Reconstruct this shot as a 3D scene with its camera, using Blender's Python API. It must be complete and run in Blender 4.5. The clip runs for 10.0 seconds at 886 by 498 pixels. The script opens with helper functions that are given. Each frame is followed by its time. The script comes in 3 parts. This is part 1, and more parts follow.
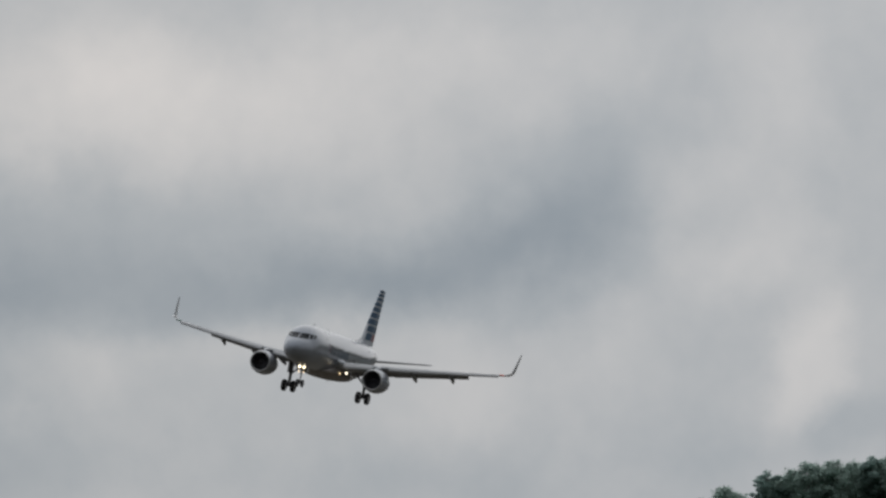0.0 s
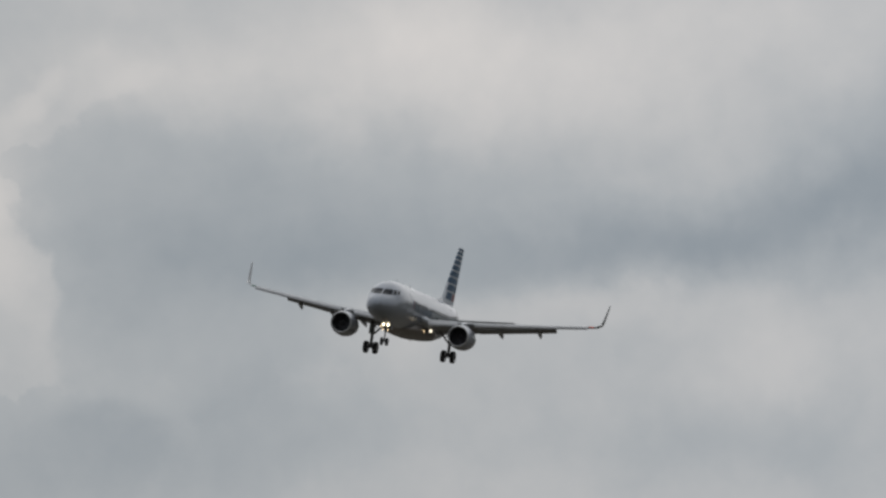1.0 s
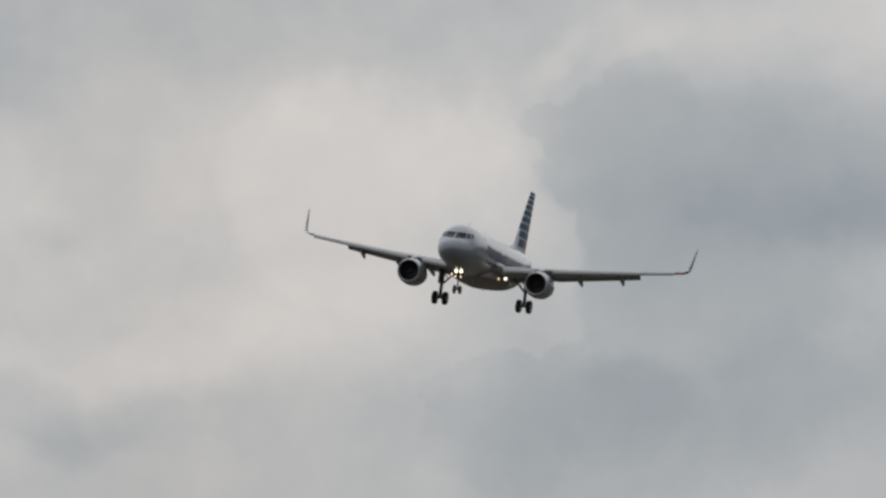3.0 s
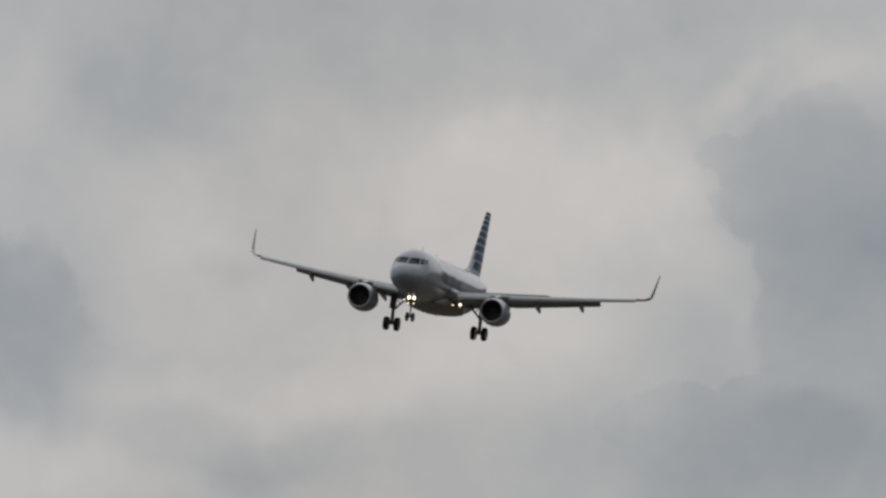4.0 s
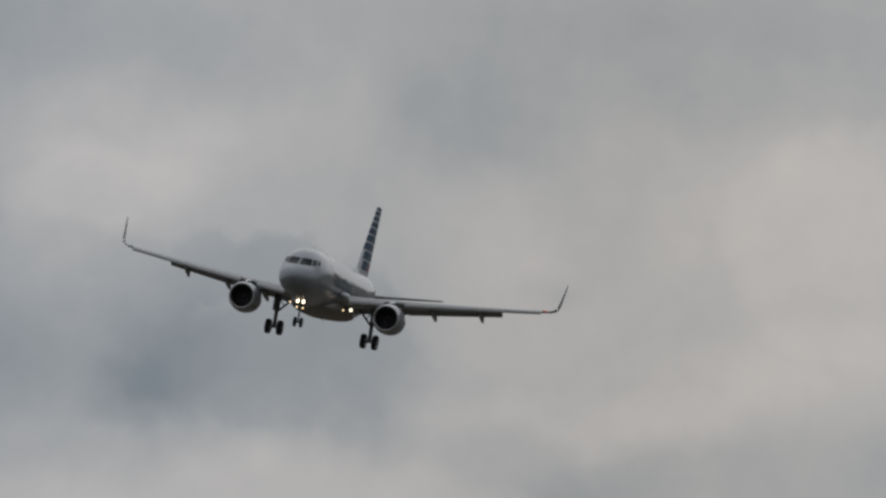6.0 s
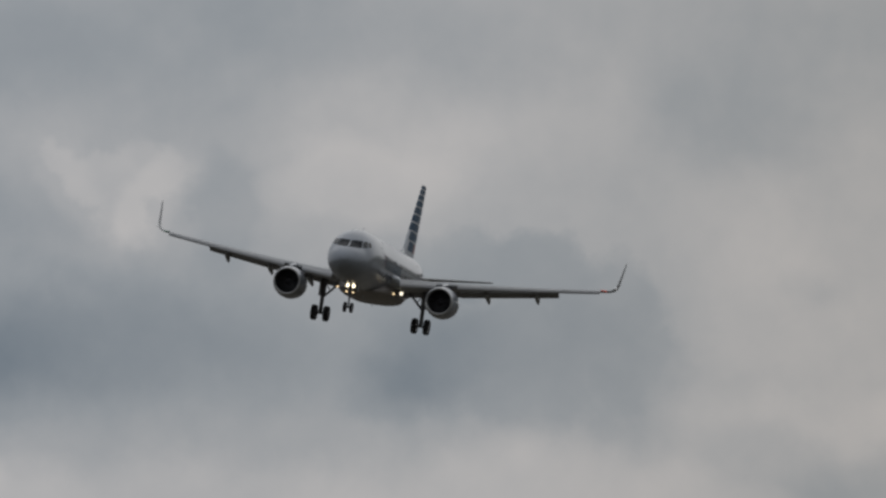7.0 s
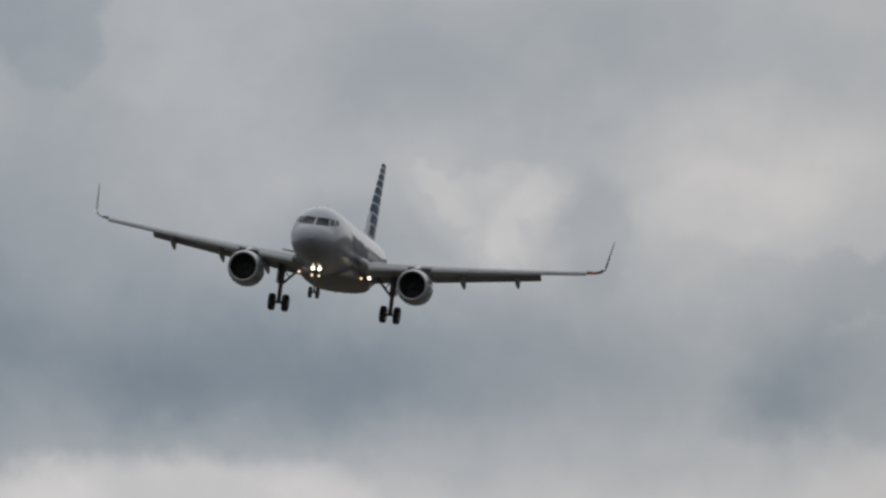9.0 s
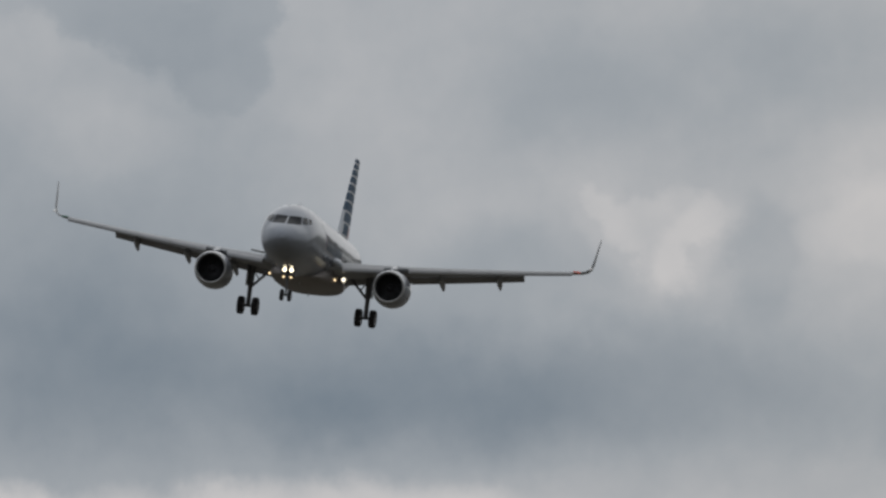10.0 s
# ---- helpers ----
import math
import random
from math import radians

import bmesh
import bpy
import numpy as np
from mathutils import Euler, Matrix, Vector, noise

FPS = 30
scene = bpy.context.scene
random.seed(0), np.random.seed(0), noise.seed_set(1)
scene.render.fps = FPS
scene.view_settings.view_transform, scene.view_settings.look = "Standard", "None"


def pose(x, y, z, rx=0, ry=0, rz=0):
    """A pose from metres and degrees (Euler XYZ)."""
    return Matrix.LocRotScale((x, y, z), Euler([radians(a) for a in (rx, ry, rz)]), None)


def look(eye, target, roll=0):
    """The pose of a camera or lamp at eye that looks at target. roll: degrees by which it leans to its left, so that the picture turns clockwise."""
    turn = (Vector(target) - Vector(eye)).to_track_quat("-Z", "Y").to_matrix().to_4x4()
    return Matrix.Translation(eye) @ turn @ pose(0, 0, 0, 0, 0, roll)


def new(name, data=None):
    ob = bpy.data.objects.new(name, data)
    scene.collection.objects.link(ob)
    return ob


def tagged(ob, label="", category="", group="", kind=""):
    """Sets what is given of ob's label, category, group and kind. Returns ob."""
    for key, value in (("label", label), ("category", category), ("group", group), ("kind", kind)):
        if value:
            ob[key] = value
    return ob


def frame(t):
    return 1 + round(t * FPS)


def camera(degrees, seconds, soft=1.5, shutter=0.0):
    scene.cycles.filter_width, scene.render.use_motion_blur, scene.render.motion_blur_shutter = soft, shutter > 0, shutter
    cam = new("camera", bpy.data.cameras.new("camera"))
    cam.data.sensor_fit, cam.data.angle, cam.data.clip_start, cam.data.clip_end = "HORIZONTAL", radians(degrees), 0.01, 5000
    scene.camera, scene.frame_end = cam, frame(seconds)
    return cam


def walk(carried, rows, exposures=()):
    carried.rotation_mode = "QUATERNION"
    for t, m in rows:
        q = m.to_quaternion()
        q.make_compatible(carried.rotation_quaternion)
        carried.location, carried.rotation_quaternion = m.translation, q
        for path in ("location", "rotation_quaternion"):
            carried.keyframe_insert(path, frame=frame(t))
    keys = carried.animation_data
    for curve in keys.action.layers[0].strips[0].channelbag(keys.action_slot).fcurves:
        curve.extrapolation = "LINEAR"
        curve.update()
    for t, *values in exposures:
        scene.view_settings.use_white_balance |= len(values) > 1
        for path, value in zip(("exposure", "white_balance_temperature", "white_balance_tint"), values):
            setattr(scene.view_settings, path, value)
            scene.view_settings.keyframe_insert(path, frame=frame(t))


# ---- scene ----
# ---------------------------------------------------------------- camera
cam = camera(2.7, 10.0, soft=2.7, shutter=0.0)

# seconds, pan to the right and tilt upwards in degrees: a long lens held by a standing spectator
VIEW = (
    (0.0, 3.7688, 3.8194),
    (0.2, 3.6221, 3.7663),
    (0.5, 3.2870, 3.7681),
    (0.7, 3.0455, 3.7282),
    (1.0, 2.8229, 3.7034),
    (1.2, 2.6869, 3.7267),
    (1.5, 2.4100, 3.7088),
    (1.7, 2.2942, 3.6449),
    (2.0, 2.2213, 3.6155),
    (2.2, 1.9135, 3.6440),
    (2.5, 1.5774, 3.7029),
    (2.7, 1.4311, 3.5627),
    (3.8, 0.7681, 3.6559),
    (4.0, 0.6848, 3.6706),
    (4.2, 0.5813, 3.6683),
    (4.5, 0.4350, 3.6519),
    (4.7, 0.3764, 3.6705),
    (5.0, 0.2746, 3.6870),
    (5.2, 0.1754, 3.7027),
    (5.5, -0.0281, 3.7255),
    (5.7, -0.1562, 3.7401),
    (6.8, -0.8613, 3.7350),
    (7.0, -1.1012, 3.7312),
    (7.2, -1.2547, 3.8224),
    (7.5, -1.3219, 3.8732),
    (7.7, -1.4510, 3.8371),
    (8.0, -1.7363, 3.8557),
    (8.2, -1.8846, 3.8645),
    (8.5, -2.0685, 3.8203),
    (8.7, -2.1605, 3.7818),
    (9.0, -2.2375, 3.7953),
    (9.2, -2.3342, 3.8114),
    (9.5, -2.4916, 4.0022),
    (9.7, -2.5782, 4.0264),
    (10.0, -2.7495, 3.8705),
)
EYE = (0.0, 0.0, 1.6)
walk(cam, [(t, pose(*EYE, 90 + tilt, 0, -pan)) for t, pan, tilt in VIEW],
     exposures=((0.0, 0.03), (1.5, 0.03), (2.5, 0.08), (2.7, 0.07), (3.8, -0.09), (4.5, -0.25), (5.5, -0.32), (7.0, -0.42), (7.5, -0.34), (8.0, -0.21), (8.5, -0.13), (10.0, -0.17)))

# ---------------------------------------------------------------- world: overcast sky over a weak sun
# cloud banks and gaps: pan and tilt (degrees, tilt from 3.70), half width, half height, turn, strength, firmness
BANKS_EAST = (
    (4.51, -0.53, 0.57, 0.26, 0, -0.10, 0),
    (5.08, -0.42, 0.26, 0.17, 25, -0.12, 0.3),
    (3.20, 0.10, 0.60, 0.60, 0, -0.05, 0),
    (3.96, 0.09, 1.07, 0.26, 12, -0.35, 0),
    (4.20, 0.33, 0.52, 0.31, 30, -0.18, 0),
    (3.10, 0.00, 1.03, 0.21, 2, -0.21, 0),
    (2.15, -0.03, 0.72, 0.22, -3, -0.11, 0),
    (2.76, 0.03, 1.03, 0.40, -9, -0.09, 0.1),
    (2.31, -0.57, 0.72, 0.28, 4, -0.19, 0.1),
    (3.44, -0.59, 0.69, 0.22, 0, -0.12, 0),
    (3.92, -0.62, 0.42, 0.24, 0, -0.10, 0),
    (1.72, -0.74, 0.59, 0.33, 8, -0.12, 0.5),
    (1.91, -0.05, 0.38, 0.31, -10, -0.05, 0.3),
    (1.83, -0.69, 0.52, 0.26, 0, -0.04, 0.1),
)
BANKS_MIDDLE = (
    (-1.04, 0.58, 0.42, 0.27, 0, -0.09, 0),
    (-0.60, -0.52, 0.36, 0.22, 0, -0.10, 0.1),
    (0.52, 0.60, 1.07, 0.29, -8, -0.11, 0.3),
    (-0.16, 0.43, 0.59, 0.29, -6, -0.15, 0.1),
    (1.43, 0.69, 0.52, 0.21, 0, -0.07, 0),
    (0.03, -0.09, 0.21, 0.07, 10, -0.08, 0),
    (0.10, -0.71, 0.55, 0.10, 0, -0.07, 0),
    (-0.90, -0.17, 0.60, 0.38, 0, -0.06, 0.4),
    (-1.12, -0.30, 0.40, 0.26, 0, -0.16, 0.1),
    (-0.57, -0.31, 0.38, 0.26, 0, -0.09, 0.2),
    (0.12, -0.69, 0.34, 0.19, 0, -0.07, 0.1),
)
BANKS_WEST = (
    (-2.42, 0.60, 0.50, 0.44, 0, -0.14, 0),
    (-1.77, 0.16, 0.17, 0.22, 0, -0.11, 0.5),
    (-1.81, 0.69, 0.86, 0.33, 5, -0.14, 0),
    (-2.58, 0.10, 0.45, 0.22, 0, -0.17, 0),
    (-2.93, -0.26, 0.96, 0.38, 0, -0.38, 0.1),
    (-2.18, -0.27, 0.88, 0.33, 0, -0.33, 0.15),
    (-1.38, -0.28, 0.52, 0.29, 0, -0.15, 0.2),
    (-3.88, -0.21, 0.69, 0.45, 0, -0.30, 0.1),
    (-3.10, -0.34, 0.43, 0.21, 0, -0.13, 0),
    (-4.48, 0.34, 0.52, 0.52, 0, -0.10, 0),
    (-1.27, -0.36, 0.26, 0.14, 0, -0.09, 0.4),
    (-3.70, 0.03, 1.29, 0.96, 0, -0.26, 0),
    (-1.77, -0.10, 0.48, 0.29, 0, -0.12, 0),
)
GAPS_EAST = (
    (2.93, 0.57, 1.21, 0.38, 0, 0.30, 0),
    (3.88, 0.72, 0.86, 0.31, 0, 0.12, 0),
    (4.62, 0.20, 0.38, 0.27, -15, 0.17, 0.35),
    (4.75, 0.62, 0.24, 0.42, 15, 0.10, 0.1),
    (4.87, -0.22, 0.19, 0.34, -12, 0.19, 0.25),
    (1.92, 0.52, 0.45, 0.22, 0, 0.16, 0),
    (3.93, -0.29, 0.65, 0.21, 8, 0.08, 0),
    (3.32, -0.16, 0.52, 0.14, 0, 0.17, 0),
    (2.69, -0.21, 0.43, 0.19, 0, 0.10, 0),
    (0.96, 0.14, 0.83, 0.62, 0, 0.10, 0.15),
    (1.02, 0.03, 0.57, 0.41, -10, 0.07, 0.8),
    (1.27, 0.19, 0.26, 0.29, 0, 0.08, 0.2),
    (0.78, -0.38, 0.83, 0.28, 0, 0.20, 0),
    (1.56, 0.44, 0.19, 0.08, 35, 0.12, 0.1),
    (0.10, -0.48, 0.86, 0.16, 0, 0.16, 0),
    (0.60, 0.10, 1.72, 0.90, 0, 0.12, 0),
)
GAPS_WEST = (
    (-0.10, -0.10, 0.41, 0.48, 0, 0.09, 0),
    (-1.12, 0.41, 0.72, 0.28, 4, 0.16, 0),
    (-1.36, 0.23, 0.34, 0.17, 3, 0.12, 0.5),
    (-2.23, 0.22, 0.12, 0.30, 24, 0.08, 0.3),
    (-1.98, 0.19, 0.11, 0.26, -22, 0.12, 0.4),
    (-2.29, 0.45, 0.31, 0.28, 0, 0.11, 0),
    (-2.91, 0.37, 0.62, 0.39, 0, 0.06, 0.5),
    (-3.79, 0.50, 0.34, 0.26, 10, 0.11, 0.3),
    (-1.12, 0.07, 1.21, 0.90, 0, 0.12, 0),
)
GAPS_LOW = (
    (-3.19, -0.71, 1.10, 0.22, 0, 0.34, 0.45),
    (-1.89, -0.81, 0.86, 0.26, 3, 0.16, 0.4),
    (-0.86, -0.73, 0.96, 0.26, 0, 0.23, 0.35),
    (-4.31, -0.67, 0.52, 0.19, 0, 0.40, 0.6),
    (-2.58, -0.67, 0.22, 0.16, 0, 0.10, 0.4),
    (-3.44, -0.64, 0.21, 0.14, 0, 0.13, 0.4),
)
# clouds with lobed outlines: strength; the fade, as above without strength; lobes; firmness
FRAYED_BANK = (-0.18, (2.00, 0.00, 1.05, 0.72, 0, 0.3), (
    (1.56, 0.26, 0.135, 0.085, -8),
    (1.60, 0.19, 0.10, 0.10, 0),
    (1.84, 0.28, 0.33, 0.21, 22),
    (1.73, 0.11, 0.25, 0.175, 0),
    (1.85, -0.05, 0.25, 0.23, 0),
    (2.08, 0.24, 0.44, 0.33, 12),
    (1.98, -0.27, 0.42, 0.34, 0),
    (2.42, 0.07, 0.67, 0.48, 0),
), 0.78)
LOW_BANK = (-0.10, (1.58, -0.60, 0.72, 0.42, 0, 0.2), (
    (1.24, -0.57, 0.116, 0.097, 0),
    (1.34, -0.53, 0.10, 0.085, 0),
    (1.44, -0.51, 0.125, 0.090, 0),
    (1.61, -0.53, 0.135, 0.116, 0),
    (1.39, -0.70, 0.29, 0.21, 0),
    (1.77, -0.63, 0.27, 0.21, 0),
), 0.72)
MOUND = (-0.23, (-0.83, -0.12, 0.78, 0.62, 0, 0.1), (
    (-1.02, -0.01, 0.19, 0.16, 12),
    (-0.81, -0.03, 0.22, 0.15, -12),
    (-0.59, -0.15, 0.22, 0.21, -20),
    (-0.50, -0.34, 0.20, 0.19, 0),
    (-0.86, -0.26, 0.36, 0.21, 0),
    (-1.15, -0.29, 0.26, 0.22, 0),
    (-1.22, -0.12, 0.22, 0.17, 0),
    (-1.27, 0.01, 0.20, 0.12, 0),
    (-0.83, -0.41, 0.29, 0.16, 0),
), 0.56)
HIGH_BANK = (-0.24, (-3.58, 0.96, 0.83, 0.72, 0, 0.1), (
    (-3.42, 0.71, 0.18, 0.14, 25),
    (-3.58, 0.81, 0.26, 0.16, -10),
    (-3.79, 0.91, 0.29, 0.16, -20),
    (-3.38, 0.93, 0.16, 0.24, 0),
    (-4.03, 1.03, 0.31, 0.19, 0),
    (-3.62, 1.07, 0.45, 0.22, 0),
), 0.6)
BRIGHT_RENT = (0.16, (-2.10, 0.20, 0.42, 0.40, 0, 0.3), (
    (-2.27, 0.31, 0.080, 0.070, 0),
    (-2.15, 0.26, 0.145, 0.116, 0),
    (-1.97, 0.25, 0.135, 0.110, 12),
    (-2.06, 0.26, 0.15, 0.12, 0),
    (-2.08, 0.15, 0.110, 0.150, 6),
), 0.55)
SUN_TURN, SUN_HEIGHT = 14.0, 32.0


def sky_world():
    world = bpy.data.worlds.new("overcast_sky")
    scene.world = world
    world.use_nodes = True
    nt = world.node_tree
    nt.nodes.clear()
    link = nt.links.new

    def put(kind, operation=""):
        n = nt.nodes.new(kind)
        if operation:
            n.operation = operation
        return n

    def calc(op, a, b=None, c=None):
        n = put("ShaderNodeMath", operation=op)
        for i, v in enumerate((a, b, c)):
            if v is None:
                continue
            if isinstance(v, (int, float)):
                n.inputs[i].default_value = v
            else:
                link(v, n.inputs[i])
        return n.outputs[0]

    def vec(op, a, b):
        n = put("ShaderNodeVectorMath", operation=op)
        for i, v in enumerate((a, b)):
            if isinstance(v, tuple):
                n.inputs[i].default_value = v
            else:
                link(v, n.inputs[i])
        return n.outputs[0]

    def cloud_noise(at, scale, detail, rough=0.55):
        n = put("ShaderNodeTexNoise")
        n.inputs["Scale"].default_value = scale
        n.inputs["Detail"].default_value = detail
        n.inputs["Roughness"].default_value = rough
        link(at, n.inputs["Vector"])
        return n

    way = put("ShaderNodeTexCoord").outputs["Generated"]
    deg = vec("MULTIPLY", way, (57.3, 57.3, 57.3))
    split = put("ShaderNodeSeparateXYZ")
    link(way, split.inputs[0])
    pan = calc("MULTIPLY", calc("ARCTAN2", split.outputs[0], split.outputs[1]), 57.2958)
    tilt = calc("MULTIPLY_ADD", calc("ARCSINE", split.outputs[2]), 57.2958, -3.70)
    flat = put("ShaderNodeCombineXYZ")
    link(pan, flat.inputs[0])
    link(tilt, flat.inputs[1])
    # ragged outlines
    wide = vec("SUBTRACT", cloud_noise(deg, 2.6, 5, 0.50).outputs["Color"], (0.5, 0.5, 0.5))
    fine = vec("SUBTRACT", cloud_noise(deg, 9.0, 4).outputs["Color"], (0.5, 0.5, 0.5))
    at = vec("ADD", flat.outputs[0], vec("MULTIPLY", wide, (0.34, 0.28, 0.0)))
    at = vec("ADD", at, vec("MULTIPLY", fine, (0.07, 0.07, 0.0)))

    def blob(where, u, w, ru, rw, turn, firm):
        """1 inside an ellipse, 0 outside, with a soft or firm edge."""
        m = put("ShaderNodeMapping")
        m.vector_type = "TEXTURE"
        m.inputs["Location"].default_value = (u, w, 0)
        m.inputs["Rotation"].default_value = (0, 0, radians(turn))
        m.inputs["Scale"].default_value = (ru, rw, 1)
        link(where, m.inputs["Vector"])
        depth = put("ShaderNodeTexGradient")
        depth.gradient_type = "SPHERICAL"
        link(m.outputs[0], depth.inputs[0])
        soft = put("ShaderNodeMapRange")
        soft.interpolation_type = "SMOOTHSTEP"
        soft.inputs["From Min"].default_value = 0.0
        soft.inputs["From Max"].default_value = 1.0 - firm
        link(depth.outputs["Fac"], soft.inputs["Value"])
        return soft.outputs["Result"]

    level = calc("MULTIPLY_ADD", cloud_noise(deg, 0.11, 3).outputs["Fac"], 0.16, 0.53)
    for u, w, ru, rw, turn, strength, firm in BANKS_EAST + BANKS_MIDDLE + BANKS_WEST + GAPS_EAST + GAPS_WEST + GAPS_LOW:
        level = calc("MULTIPLY_ADD", blob(at, u, w, ru, rw, turn, firm), strength, level)
    # lobed clouds, frayed by a third, finer noise
    curl = vec("SUBTRACT", cloud_noise(deg, 4.2, 9, 0.62).outputs["Color"], (0.5, 0.5, 0.5))
    frayed = vec("ADD", flat.outputs[0], vec("MULTIPLY", curl, (0.24, 0.24, 0.0)))
    for strength, fade, lobes, firm in (FRAYED_BANK, LOW_BANK, MOUND, HIGH_BANK, BRIGHT_RENT):
        whole = None
        for u, w, ru, rw, turn in lobes:
            one = blob(frayed, u, w, ru, rw, turn, firm)
            whole = one if whole is None else calc("SMOOTH_MAX", whole, one, 0.25)
        level = calc("MULTIPLY_ADD", calc("MULTIPLY", whole, blob(at, *fade)), strength, level)
    billow = cloud_noise(deg, 3.2, 6, 0.5).outputs["Fac"]
    level = calc("ADD", level, calc("MULTIPLY_ADD", billow, 0.24, -0.12))
    wisps = cloud_noise(deg, 13.0, 4, 0.5).outputs["Fac"]
    level = calc("ADD", level, calc("MULTIPLY_ADD", wisps, 0.08, -0.04))

    ramp = put("ShaderNodeValToRGB")
    link(calc("MULTIPLY", level, 0.8), ramp.inputs[0])
    stops = ramp.color_ramp.elements
    stops[0].position, stops[0].color = 0.0, (0.195, 0.236, 0.277, 1)
    stops[1].position, stops[1].color = 1.0, (0.795, 0.752, 0.720, 1)
    stops.new(0.4).color = (0.380, 0.401, 0.419, 1)
    stops.new(0.8).color = (0.648, 0.618, 0.597, 1)
    # brighter towards the zenith and towards the veiled sun, dim on the far side
    height = calc("MAXIMUM", split.outputs[2], 0.0)
    gain = calc("MULTIPLY_ADD", height, 1.0, calc("MULTIPLY_ADD", split.outputs[1], 0.31, 0.62))
    # the cloud is cooler in the west, warmer in the middle
    hue = put("ShaderNodeValToRGB")
    link(calc("MULTIPLY_ADD", pan, 0.1, 0.5), hue.inputs[0])
    tones = hue.color_ramp.elements
    tones[0].position, tones[0].color = 0.22, (0.970, 1.0, 1.045, 1)
    tones[1].position, tones[1].color = 0.92, (0.984, 1.0, 1.022, 1)
    for place, tone in ((0.40, (0.985, 1.0, 1.025, 1)), (0.53, (1.02, 1.0, 0.985, 1)), (0.62, (1.000, 1.0, 1.000, 1))):
        tones.new(place).color = tone
    toned = put("ShaderNodeMix")
    toned.data_type, toned.blend_type = "RGBA", "MULTIPLY"
    toned.inputs["Factor"].default_value = 1.0
    link(ramp.outputs[0], toned.inputs[6])
    link(hue.outputs[0], toned.inputs[7])
    clouds = put("ShaderNodeBackground")
    link(toned.outputs[2], clouds.inputs["Color"])
    link(gain, clouds.inputs["Strength"])
    sky = put("ShaderNodeTexSky")
    sky.sky_type, sky.sun_disc = "NISHITA", False
    sky.sun_elevation, sky.sun_rotation = radians(SUN_HEIGHT), radians(SUN_TURN)
    blue = put("ShaderNodeBackground")
    link(sky.outputs[0], blue.inputs["Color"])
    blue.inputs["Strength"].default_value = 0.05
    both = put("ShaderNodeMixShader")
    both.inputs[0].default_value = 0.98
    link(blue.outputs[0], both.inputs[1])
    link(clouds.outputs[0], both.inputs[2])
    link(both.outputs[0], put("ShaderNodeOutputWorld").inputs["Surface"])


sky_world()

sun = new("sun", bpy.data.lights.new("sun", "SUN"))
sun.data.energy, sun.data.angle, sun.data.color = 0.5, radians(75), (1.0, 0.97, 0.93)
sun_way = Vector((math.sin(radians(SUN_TURN)) * math.cos(radians(SUN_HEIGHT)),
                  math.cos(radians(SUN_TURN)) * math.cos(radians(SUN_HEIGHT)), math.sin(radians(SUN_HEIGHT))))
sun.matrix_world = look(sun_way * 300, (0, 0, 0))


